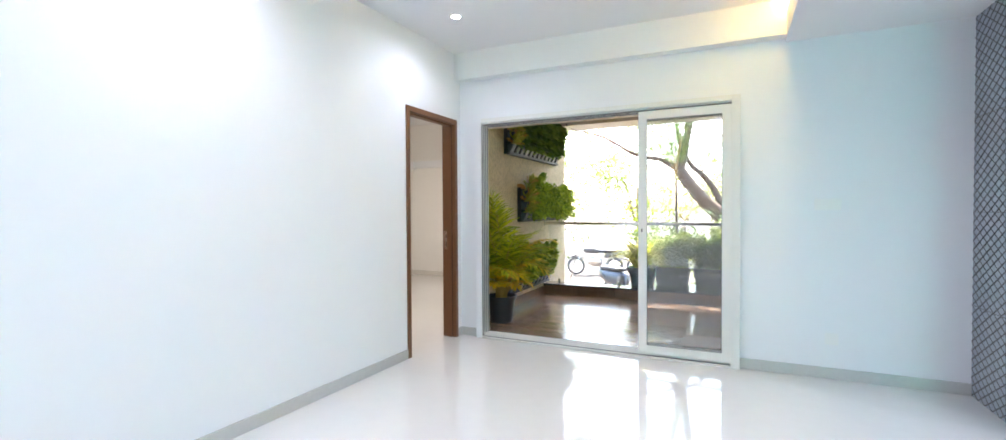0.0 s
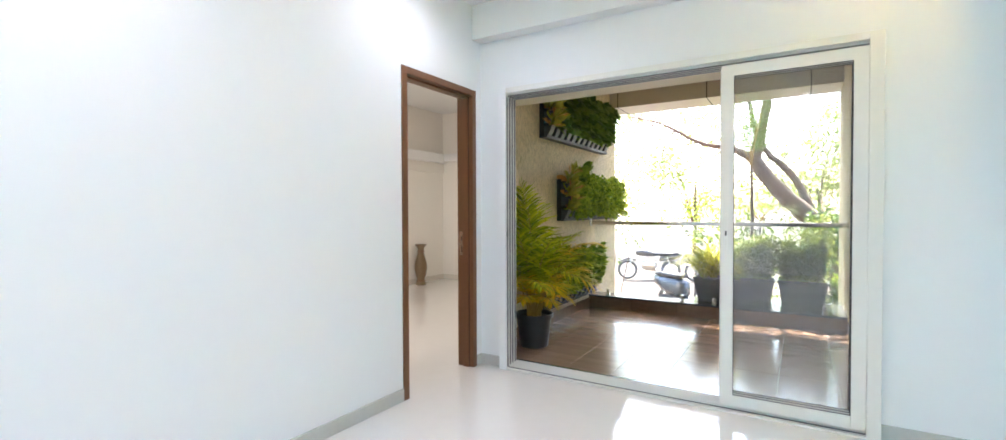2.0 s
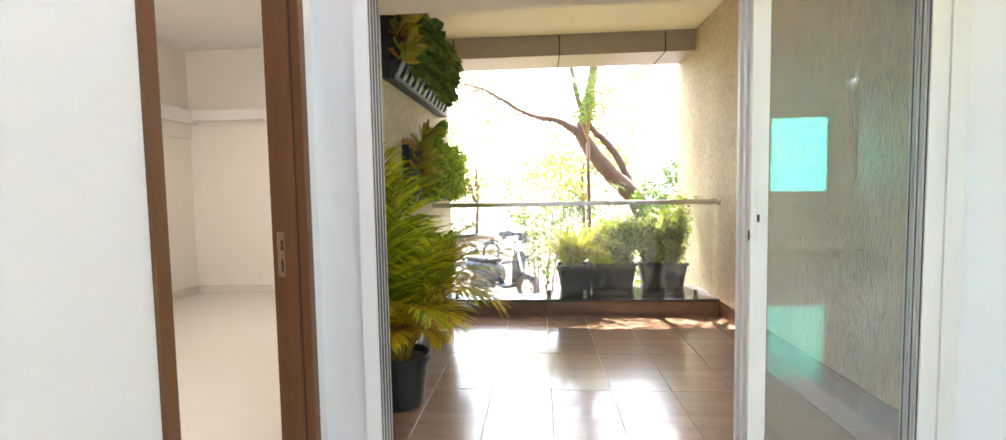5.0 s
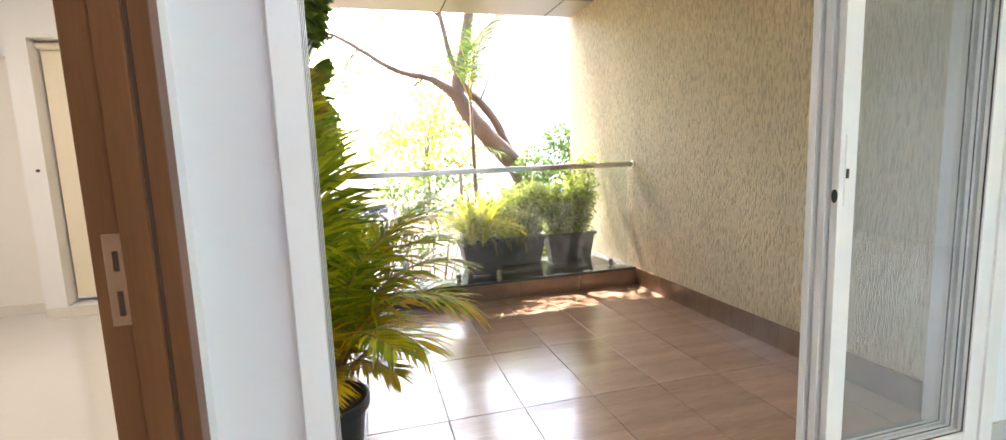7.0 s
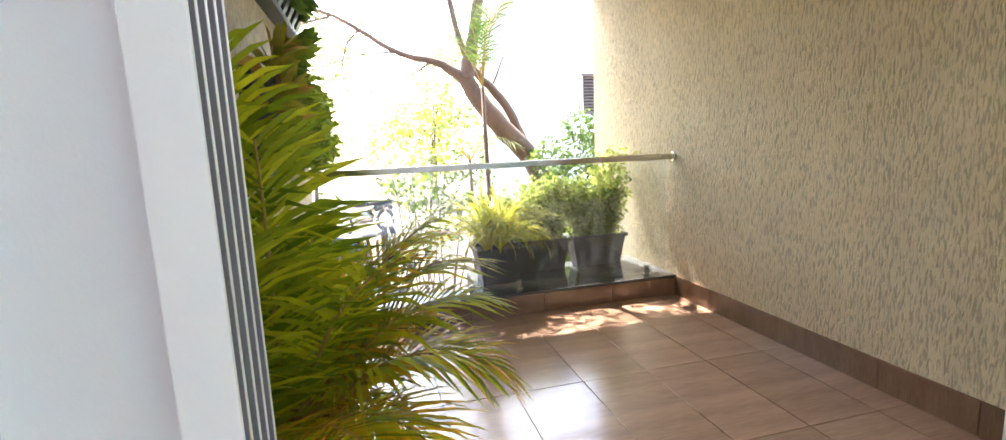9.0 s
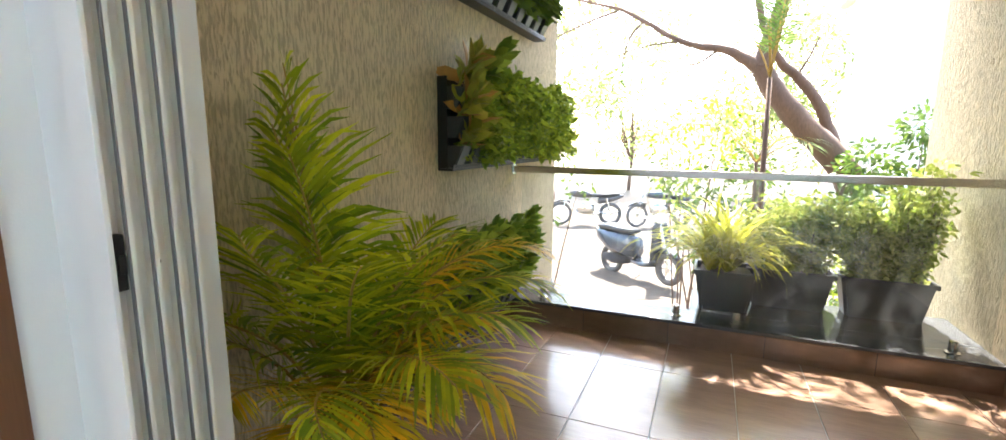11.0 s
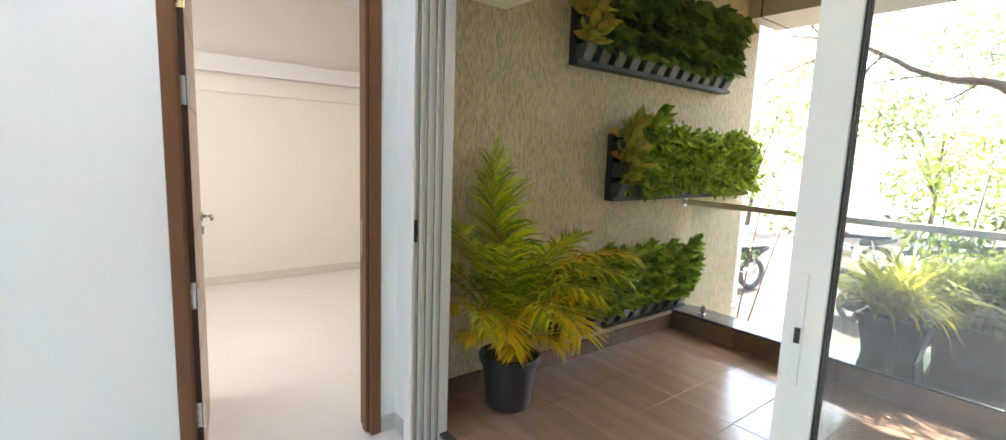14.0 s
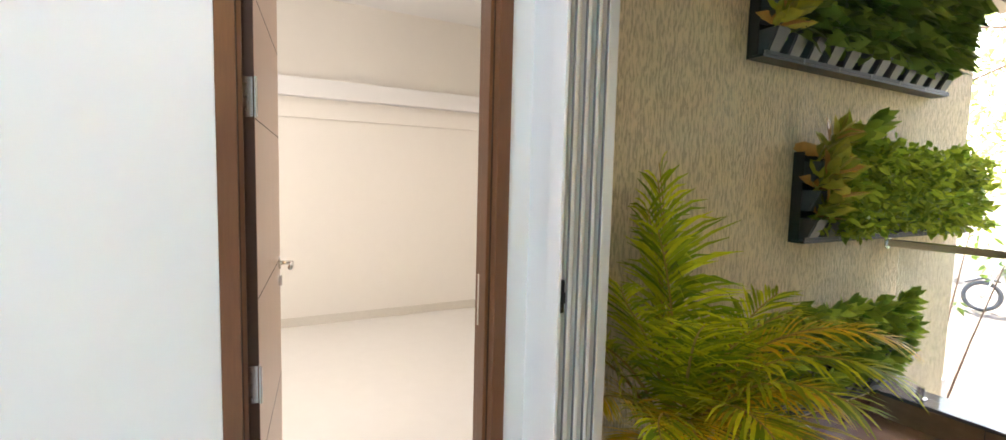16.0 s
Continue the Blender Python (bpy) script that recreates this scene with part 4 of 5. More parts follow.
def palm_frond(length, rise, droop, blade, pairs, mat_leaf, name, rng, bare=0.32, twist=0.0, wide=1.0):
    """One feather leaf from the origin along x: an arching stalk with leaflets in two rows."""
    pts, p, n = [], Vector((0, 0, 0)), 26
    for i in range(n + 1):
        s = i / n
        pts.append(p.copy())
        a = radians(rise - droop * s ** 1.6)
        side = radians(twist) * s * s
        p += Vector((math.cos(a) * math.cos(side), math.cos(a) * math.sin(side), math.sin(a))) * (length / n)
    f = Foliage()
    for k in range(pairs):
        s = bare + (1 - bare) * (k + 0.5) / pairs
        i = min(int(s * n), n - 1)
        q = pts[i].lerp(pts[i + 1], s * n - i)
        d = (pts[i + 1] - pts[i]).normalized()
        across = d.cross(Vector((0, 0, 1)))
        across = across.normalized() if across.length > 1e-3 else Vector((0, 1, 0))
        nor = across.cross(d)
        u = (s - bare) / (1 - bare)
        L = blade * (0.55 + 0.9 * math.sin(math.pi * min(1, u * 0.85 + 0.12))) / 1.45 * (1 - 0.3 * u) * 1.32
        ahead = 0.55 + 0.75 * u
        for sgn in (-1, 1):
            w = (d * ahead + across * sgn + nor * (0.3 + rng.uniform(-0.16, 0.16))).normalized()
            l = L * rng.uniform(0.88, 1.08)
            sag = 0.2 + rng.uniform(0, 0.3)
            line = [q + w * (l * t) - Vector((0, 0, 1)) * (sag * l * t * t) for t in (0.0, 0.3, 0.65, 1.0)]
            f.strap(line, [w0 * wide for w0 in (0.0035, 0.0135, 0.011, 0.001)], nor)
    leaf_me = f.mesh("feather", mat_leaf)
    bm = bmesh.new()
    tube(bm, pts, [0.0085 * (1 - 0.8 * i / n) + 0.0006 for i in range(n + 1)], 6)
    me = bpy.data.meshes.new("stalk")
    bm.to_mesh(me)
    bm.free()
    me.materials.append(M_RACHIS)
    return me, leaf_me


def keep_off_wall(me, m, limit, south):
    """Bends what would pass into the walls back along them."""
    back = m.inverted()
    for v in me.vertices:
        w = m @ v.co
        if w.x < limit or w.y < south + 0.12:
            w.x = max(w.x, limit + 0.004 * math.sin(40 * w.z))
            if w.y < south + 0.12:
                w.y = south + 0.12 * math.exp((w.y - south - 0.12) / 0.12)
            v.co = back @ w


def flower_pot(t, r0, r1, h, mat):
    pot = part("pot", lathe(bmesh.new(), [(0, 0.0), (r0 - 0.008, 0.0), (r0, 0.008), (r1 - 0.012, h - 0.045), (r1 - 0.011, h - 0.04), (r1 + 0.004, h - 0.038), (r1 + 0.006, h - 0.005), (r1, h),
                                              (r1 - 0.008, h - 0.002), (r1 - 0.014, h - 0.05), (0.0, h - 0.055)], 40), mat, t, "dark grey plastic pot", smooth=False)
    soil = lathe(bmesh.new(), [(0.0, h - 0.03), (r1 * 0.5, h - 0.033), (r1 - 0.012, h - 0.04), (r1 - 0.012, h - 0.047), (0.0, h - 0.048)], 28)
    part("soil", soil, M_SOIL, pot)
    return pot


def areca_palm():
    at = Vector((-2.215, 5.035, BZ))
    t = thing("potted_palm", "bushy yellow-green areca palm in a dark grey plastic pot", "potted plant", at)
    flower_pot(t, 0.125, 0.168, 0.30, M_POT)
    r = random.Random(21)
    # heading (0 is along +x, 90 along +y), rise at the base, length, droop, blade, yellowed
    fronds = [(-130, 89, 1.20, 8, 0.30, 0), (-95, 88, 1.14, 12, 0.30, 0), (-150, 88, 1.10, 10, 0.28, 0), (-110, 88, 1.04, 16, 0.28, 0), (-70, 87, 0.98, 24, 0.27, 0),
              (42, 84, 1.00, 104, 0.22, 1), (24, 82, 0.94, 108, 0.22, 0), (60, 80, 0.78, 86, 0.20, 0), (30, 78, 0.68, 96, 0.20, 1), (6, 80, 0.82, 102, 0.23, 0),
              (40, 70, 0.50, 104, 0.17, 0), (-4, 76, 0.76, 122, 0.22, 1), (-22, 80, 0.74, 112, 0.22, 0), (-44, 78, 0.64, 122, 0.21, 1), (-62, 76, 0.68, 114, 0.21, 0),
              (-35, 72, 0.40, 118, 0.14, 1), (8, 70, 0.40, 118, 0.14, 1), (-76, 72, 0.42, 112, 0.14, 1),
              (-100, 78, 0.78, 70, 0.24, 0), (-116, 75, 0.72, 74, 0.24, 0), (-90, 74, 0.66, 100, 0.21, 1), (-84, 82, 0.90, 52, 0.25, 0),
              (80, 80, 0.82, 54, 0.22, 0), (102, 74, 0.58, 90, 0.20, 0), (-45, 83, 0.86, 62, 0.23, 0), (-10, 84, 0.88, 58, 0.23, 0)]
    for k, (head, rise, length, droop, blade, yellow) in enumerate(fronds):
        stalk, leaves = palm_frond(length, rise, droop, blade * 1.15, 30, L_PALM_Y if yellow else L_PALM, "frond", r, bare=0.34, twist=r.uniform(-18, 18))
        a = radians(head)
        m = pose(0.045 * math.cos(a), 0.045 * math.sin(a), 0.27, 0, 0, head)
        w = Matrix.Translation(at) @ m
        for me in (stalk, leaves):
            keep_off_wall(me, w, BX0 + 0.012, OUT + 0.01)
        s = child("frond", stalk, t, m, "arching palm frond, yellowed" if yellow else "arching green palm frond")
        child("feather", leaves, s)
    bm = bmesh.new()
    for k in range(9):
        a = k * 0.7
        x, y = 0.05 * math.cos(a), 0.05 * math.sin(a)
        tube(bm, [(x, y, 0.255), (x * 1.15, y * 1.15, 0.4), (x * 1.35, y * 1.35, 0.55)], [0.016, 0.012, 0.008], 8)
    part("stem", bm, M_RACHIS, t, "cluster of ringed yellow-orange stems")


areca_palm()

# ---- pots on the ledge outside the glass ----


def trough(t, w0, w1, d0, d1, h, mat):
    """A tapered box planter with a rolled rim, open at the top."""
    bm = bmesh.new()
    rings = []
    for w, d, z in ((w0, d0, 0.0), (w1, d1, h - 0.03), (w1 + 0.02, d1 + 0.02, h - 0.028), (w1 + 0.02, d1 + 0.02, h), (w1 - 0.012, d1 - 0.012, h), (w1 - 0.02, d1 - 0.02, h - 0.05)):
        rings.append([bm.verts.new((sx * w / 2, sy * d / 2, z)) for sx, sy in ((-1, -1), (1, -1), (1, 1), (-1, 1))])
    bm.faces.new(rings[0][::-1])
    for a, b in zip(rings, rings[1:]):
        for i in range(4):
            j = (i + 1) % 4
            bm.faces.new((a[i], a[j], b[j], b[i]))
    bm.faces.new(rings[-1])
    bmesh.ops.recalc_face_normals(bm, faces=bm.faces)
    up = [e for e in bm.edges if abs(e.verts[0].co.z - e.verts[1].co.z) > 0.02 and e.calc_length() > 0.04]
    bmesh.ops.bevel(bm, geom=up, offset=0.02, segments=3, affect="EDGES")
    body = part("pot", bm, mat, t, "black plastic box planter")
    part("soil", boxed(-w1 / 2 + 0.03, w1 / 2 - 0.03, -d1 / 2 + 0.03, d1 / 2 - 0.03, h - 0.052, h - 0.02, 0.008), M_SOIL, body)
    return body


def spider_plant():
    t = thing("spider_plant", "bright yellow-green strap-leaved plant arching out of a black pot", "potted plant", (-1.055, 7.42, LEDGE))
    trough(t, 0.29, 0.37, 0.24, 0.30, 0.27, M_POT)
    r = random.Random(5)
    for tuft in range(7):
        f = Foliage()
        cx, cy = r.uniform(-0.12, 0.12), r.uniform(-0.09, 0.09)
        for k in range(48):
            a = r.uniform(0, 2 * math.pi)
            L, rise, droop = r.uniform(0.42, 0.82), radians(r.uniform(42, 86)), radians(r.uniform(80, 150))
            p, pts = Vector((cx, cy, 0.245)), []
            for i in range(8):
                pts.append(p.copy())
                e = rise - droop * (i / 7) ** 1.3
                p = p + Vector((math.cos(e) * math.cos(a), math.cos(e) * math.sin(a), math.sin(e))) * (L / 7)
                p.y = max(p.y, -0.30)
            f.strap(pts, (0.013, 0.018, 0.021, 0.021, 0.019, 0.015, 0.010, 0.002))
        child("tuft", f.mesh("tuft", L_SPIDER), t)


def shrub(name, at, w, label, seed, heights, lean=(0, 0)):
    t = thing(name, label, "potted plant", at)
    trough(t, w * 0.84, w, 0.17, 0.21, 0.26, M_POT)
    r = random.Random(seed)
    for k, h in enumerate(heights):
        bx = (k - (len(heights) - 1) / 2) * w * 0.8 / len(heights)
        bm, f = bmesh.new(), Foliage()
        for b in range(13):
            a = r.uniform(0, 2 * math.pi)
            tip = Vector((bx + lean[0] + math.cos(a) * 0.19 * r.uniform(0.3, 1), lean[1] + math.sin(a) * 0.16 * r.uniform(0.3, 1), 0.24 + h * r.uniform(0.55, 1.0)))
            root = Vector((bx, 0, 0.22))
            mid = root.lerp(tip, 0.5) + Vector((r.uniform(-0.03, 0.03), r.uniform(-0.03, 0.03), 0.03))
            tube(bm, [root, mid, tip], [0.005, 0.0035, 0.0015], 5)
            for j in range(130):
                s = r.uniform(0.08, 1.05)
                p = (root.lerp(mid, s * 2) if s < 0.5 else mid.lerp(tip, s * 2 - 1)) + ball(r) * r.uniform(0.0, 0.10)
                f.leaf(p, ball(r) + Vector((0, -0.2, 0.25)), ball(r), r.uniform(0.035, 0.06), r.uniform(0.018, 0.028), 0.2)
        st = part("stem", bm, M_BARK, t)
        child("foliage", f.mesh("foliage", L_DUR), t)
    return t


spider_plant()
shrub("box_shrub", (-0.66, 7.605, LEDGE), 0.50, "pale green small-leaved shrub in a black box planter", 8, (0.46, 0.52, 0.50))
shrub("box_shrub", (-0.13, 7.605, LEDGE), 0.48, "pale yellow-green shrub in a black box planter beside the wall", 9, (0.50, 0.46, 0.44, 0.72))

# ---- yard ----
setting("ground", boxed(-400, 400, -60, 700, -1.2, -0.9), M_EARTH, "bare sandy earth yard", "ground")
GZ = -0.9
r = random.Random(2)
f = Foliage()
for k in range(900):
    p = Vector((r.uniform(-9, 3), r.uniform(8.0, 17), GZ + 0.012))
    f.leaf(p, (r.uniform(-1, 1), r.uniform(-1, 1), r.uniform(0, 0.15)), (0, 0, 1), r.uniform(0.05, 0.11), r.uniform(0.03, 0.05), -0.05)
tagged(new("leaf_litter", f.mesh("leaf_litter", L_DRY)), "brown fallen leaves strewn over the yard", "fallen leaves", kind="stuff")


def leafy(f, rng, centre, radius, count, length, width, flat=0.8):
    for _ in range(count):
        d = ball(rng, flat)
        p = Vector(centre) + d * radius * rng.uniform(0.35, 1.0)
        f.leaf(p, d + ball(rng), ball(rng), length * rng.uniform(0.7, 1.25), width * rng.uniform(0.8, 1.2), 0.25)


def yard_tree():
    t = thing("tree", "leaning brown-barked tree with long bare limbs in the yard", "tree", (0.55, 9.9, GZ))
    o = Vector((0.55, 9.9, GZ))

    def limb(name, pts, radii, sides=12, parent=None):
        bm = bmesh.new()
        dense, rad = [], []
        for i in range(len(pts) - 1):
            p0, p1, p2, p3 = (Vector(pts[max(0, min(len(pts) - 1, i + d))]) for d in (-1, 0, 1, 2))
            for j in range(6):
                u = j / 6
                q = 0.5 * ((2 * p1) + (p2 - p0) * u + (2 * p0 - 5 * p1 + 4 * p2 - p3) * u * u + (3 * p1 - p0 - 3 * p2 + p3) * u ** 3)
                dense.append(q - o)
                rad.append(radii[i] + (radii[i + 1] - radii[i]) * u)
        dense.append(Vector(pts[-1]) - o)
        rad.append(radii[-1])
        tube(bm, dense, rad, sides)
        for v in bm.verts:
            v.co += Vector(noise.noise_vector(v.co * 7)) * 0.018 * min(1, rad[0] / 0.1)
        return part(name, bm, M_BARK, parent or t, smooth=True)

    limb("trunk", [(0.55, 9.9, GZ), (0.36, 9.86, 0.2), (0.07, 9.8, 0.96), (-0.33, 9.8, 1.42), (-0.61, 9.8, 1.76), (-0.80, 9.8, 2.08)], [0.20, 0.165, 0.14, 0.125, 0.115, 0.09])
    limb("limb", [(-0.74, 9.8, 1.98), (-0.93, 9.8, 2.13), (-1.14, 9.8, 2.235), (-1.40, 9.8, 2.30), (-1.66, 9.8, 2.39), (-1.98, 9.82, 2.60), (-2.35, 9.85, 2.79), (-3.1, 9.9, 3.0)], [0.085, 0.06, 0.044, 0.037, 0.032, 0.027, 0.02, 0.01], 10)
    limb("limb", [(-0.02, 9.95, 1.25), (-0.21, 10.0, 1.69), (-0.42, 10.0, 1.96), (-0.60, 10.0, 2.14), (-0.78, 10.02, 2.5), (-0.9, 10.1, 3.1), (-1.1, 10.2, 4.0)], [0.06, 0.055, 0.05, 0.045, 0.04, 0.035, 0.025], 10)
    limb("limb", [(-0.78, 9.8, 2.04), (-0.72, 9.8, 2.3), (-0.62, 9.75, 2.8), (-0.5, 9.6, 3.6), (-0.3, 9.5, 4.4)], [0.1, 0.085, 0.07, 0.055, 0.03], 10)
    for pts in ([(-1.55, 9.8, 2.35), (-1.75, 9.75, 2.34), (-2.1, 9.7, 2.28), (-2.9, 9.6, 2.0)], [(-2.0, 9.82, 2.6), (-2.15, 9.8, 2.42), (-2.22, 9.8, 2.1)], [(-2.3, 9.85, 2.75), (-2.7, 9.8, 2.62), (-3.3, 9.7, 2.35)],
                [(-1.2, 9.8, 2.25), (-1.38, 9.78, 2.12), (-1.5, 9.78, 2.1)], [(-0.42, 10.0, 1.96), (-0.33, 10.0, 2.15), (-0.25, 10.0, 2.35)], [(-2.6, 9.87, 2.86), (-3.0, 9.8, 3.3), (-3.5, 9.7, 3.5)],
                [(-0.9, 10.1, 3.1), (-1.6, 10.0, 3.6), (-2.4, 9.8, 4.0)], [(-0.5, 9.6, 3.6), (0.2, 9.5, 4.1), (0.8, 9.4, 4.4)]):
        limb("twig", pts, [0.016, 0.012, 0.009, 0.004][: len(pts)], 6)
    r = random.Random(17)
    f = Foliage()
    # high clumps, hidden above the fascia, added to dapple the sun on the balcony
    for c in ((-1.6, 9.9, 4.1), (-0.9, 9.8, 4.5), (-2.3, 9.8, 4.2), (-0.2, 9.6, 4.4), (0.5, 9.5, 4.5), (-2.9, 9.7, 3.7), (-1.8, 9.3, 4.4),
              (-1.5, 10.2, 5.0), (-0.2, 10.1, 5.0), (-2.4, 10.1, 4.9), (-3.3, 9.7, 4.1), (1.0, 9.6, 4.6), (0.1, 9.7, 4.7), (-1.3, 9.7, 4.6), (-1.9, 9.6, 3.9),
              (-1.7, 9.4, 4.1),
              (-2.2, 9.3, 3.9), (-1.6, 9.25, 3.85), (-2.1, 9.6, 4.4), (-1.4, 9.6, 4.3), (-2.5, 9.4, 4.1), (-2.0, 9.1, 3.85)):
        leafy(f, r, c, 0.48, 85, 0.11, 0.05)
    # more unseen clumps added to break up the sun near the kerb
    for k in range(16):
        leafy(f, r, (-1.4 + 0.12 * k, 9.55 + 0.1 * math.sin(2.3 * k), 4.42 + 0.12 * math.sin(1.7 * k)), 0.24, 24, 0.10, 0.045)
    # dense unseen clumps added to keep sun off the floor's west end
    for k in range(30):
        leafy(f, r, (-2.75 + 0.23 * (k % 6) + 0.05 * (k // 6), 9.6 + 0.08 * math.sin(3.1 * k), 3.95 + 0.27 * (k // 6)), 0.27, 60, 0.11, 0.05)
    # low leaves in view on the twigs
    for c, n, rad in (((-3.0, 9.6, 1.95), 26, 0.28), ((-2.25, 9.8, 2.05), 12, 0.16), ((-3.35, 9.7, 2.3), 34, 0.32), ((-3.5, 9.7, 3.4), 50, 0.4), ((-3.6, 9.6, 1.6), 24, 0.3)):
        leafy(f, r, c, rad, n, 0.09, 0.04)
    child("crown", f.mesh("crown", L_TREE), t, Matrix.Translation(-o))
    # thin hanging twigs with loose bright leaves to the west of the trunk
    f = Foliage()
    for k in range(9):
        x, y = -1.9 - 0.36 * k + r.uniform(-0.15, 0.15), 10.9 + r.uniform(-0.3, 0.5)
        top = 3.6 + 0.3 * math.sin(1.3 * k)
        pts = [(x + 0.7, y - 0.1, top + 0.25), (x + 0.3, y, top - 0.1), (x, y + 0.05, top - 0.55), (x - 0.15, y + 0.1, top - 1.1 - 0.35 * r.random())]
        limb("twig", pts, [0.012, 0.009, 0.006, 0.003], 6)
        for p in pts[1:] + [tuple((u + v) / 2 for u, v in zip(pts[2], pts[3]))]:
            leafy(f, r, p, 0.27, 26, 0.10, 0.045)
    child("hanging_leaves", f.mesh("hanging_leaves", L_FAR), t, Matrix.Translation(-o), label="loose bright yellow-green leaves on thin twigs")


yard_tree()


def slim_palm(at, height, fronds, label, seed):
    t = thing("slim_palm", label, "palm", at)
    bm = bmesh.new()
    tube(bm, [(0, 0, 0), (0.02, 0, height * 0.5), (0.0, 0, height)], [0.035, 0.028, 0.02], 8)
    part("stem", bm, M_BARK, t, smooth=True)
    r = random.Random(seed)
    for head, rise, length, droop in fronds:
        stalk, leaves = palm_frond(length, rise, droop, 0.34, 24, L_TREE, "frond", r, bare=0.2, twist=r.uniform(-12, 12), wide=0.9)
        s = child("frond", stalk, t, pose(0, 0, height, 0, 0, head))
        child("feather", leaves, s)


slim_palm((-0.76, 9.0, GZ), 2.75, [(200, 85, 1.1, 25), (20, 84, 1.1, 22), (100, 80, 1.0, 40), (300, 78, 1.1, 40), (160, 70, 1.0, 60), (340, 86, 1.2, 15)], "slim young palm with upright feather fronds", 31)
slim_palm((-0.72, 10.15, GZ), 1.95, [(185, 50, 1.25, 95), (165, 58, 1.15, 95), (350, 40, 0.9, 80), (20, 55, 1.0, 85), (300, 45, 0.9, 90)], "slim young palm with arching feather fronds", 32)


def bush(at, blobs, leaf, length, width, label, seed, density=150):
    t = thing("bush", label, "bush", at)
    r = random.Random(seed)
    bm, f = bmesh.new(), Foliage()
    for x, y, z, rad in blobs:
        tube(bm, [(x * 0.3, y * 0.3, 0), (x * 0.7, y * 0.7, z * 0.6), (x, y, z)], [0.012, 0.008, 0.004], 6)
        leafy(f, r, (x, y, z), rad, int(density * rad * rad * 12), length, width, 0.9)
    part("stem", bm, M_BARK, t)
    child("foliage", f.mesh("foliage", leaf), t)


bush((0.45, 9.35, GZ), [(0.0, 0, 1.7, 0.34), (0.35, 0, 1.9, 0.36), (-0.3, 0.1, 1.95, 0.28), (0.1, 0.1, 2.3, 0.24), (0.6, 0.2, 2.2, 0.3), (-0.45, -0.2, 1.5, 0.3), (0.3, -0.3, 1.2, 0.4), (-0.1, 0.1, 0.8, 0.4)], L_TREE, 0.085, 0.036, "dense green bush beside the tree", 41, 330)
bush((-1.15, 10.3, GZ), [(0.0, 0, 1.7, 0.3), (0.4, 0, 1.9, 0.26), (-0.35, 0.1, 1.5, 0.3), (0.3, -0.1, 1.3, 0.35), (-0.1, 0, 1.0, 0.4), (0.6, 0.1, 1.5, 0.3), (-0.6, 0.2, 1.75, 0.2)], L_TREE, 0.08, 0.04, "loose green bush behind the balcony rail", 42, 110)
bush((-3.0, 9.0, GZ), [(0.0, 0, 1.85, 0.22), (0.3, 0, 2.0, 0.2), (0.5, 0.1, 1.7, 0.2), (-0.3, 0, 1.8, 0.25), (0.1, 0, 1.3, 0.2)], L_TREE, 0.07, 0.035, "thin bush by the balcony corner", 43, 75)
bush((-0.3, 8.6, GZ), [(0.0, 0, 1.2, 0.3), (0.4, 0.1, 1.35, 0.28), (-0.4, 0, 1.1, 0.28), (0.2, 0, 0.8, 0.35)], L_FINE, 0.06, 0.028, "low bright green bush below the ledge", 44, 110)


bush((-1.45, 10.6, GZ), [(0.0, 0, 2.5, 0.34), (0.35, 0, 2.7, 0.3), (-0.3, 0.1, 2.2, 0.3), (0.3, -0.1, 2.0, 0.36), (-0.1, 0, 1.7, 0.36), (0.55, 0.1, 2.3, 0.3)], L_FINE, 0.075, 0.036, "bright green leafy bush beyond the balcony rail", 45, 100)


def far_tree(x, y, height, spread, seed):
    t = thing("far_tree", "tree beyond the yard, bright haze put into its pale green leaf colour", "tree", (x, y, GZ), group="far trees")
    r = random.Random(seed)
    bm = bmesh.new()
    tube(bm, [(0, 0, 0), (0.1, 0, height * 0.2), (0.0, 0.1, height * 0.45)], [0.09, 0.06, 0.03], 8)
    f = Foliage()
    for k in range(20):
        a = r.uniform(0, 2 * math.pi)
        d = spread * r.uniform(0.2, 1)
        c = (math.cos(a) * d, math.sin(a) * d * 0.7, height * r.uniform(0.12, 1.0))
        tube(bm, [(0, 0, height * 0.18), (c[0] * 0.4, c[1] * 0.4, c[2] * 0.7), c], [0.02, 0.015, 0.006], 4)
        leafy(f, r, c, spread * 0.36, 170, 0.2, 0.1)
    part("trunk", bm, M_BARK, t)
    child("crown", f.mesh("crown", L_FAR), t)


for k, (x, y, h, s) in enumerate(((-9, 22, 7, 3.0), (-4.5, 26, 8, 3.4), (0.5, 25, 6.5, 2.8), (-13, 19, 7, 3.0), (3.8, 27, 8, 3.0), (-17, 25, 8, 3.4))):
    far_tree(x, y, h, s, 60 + k)

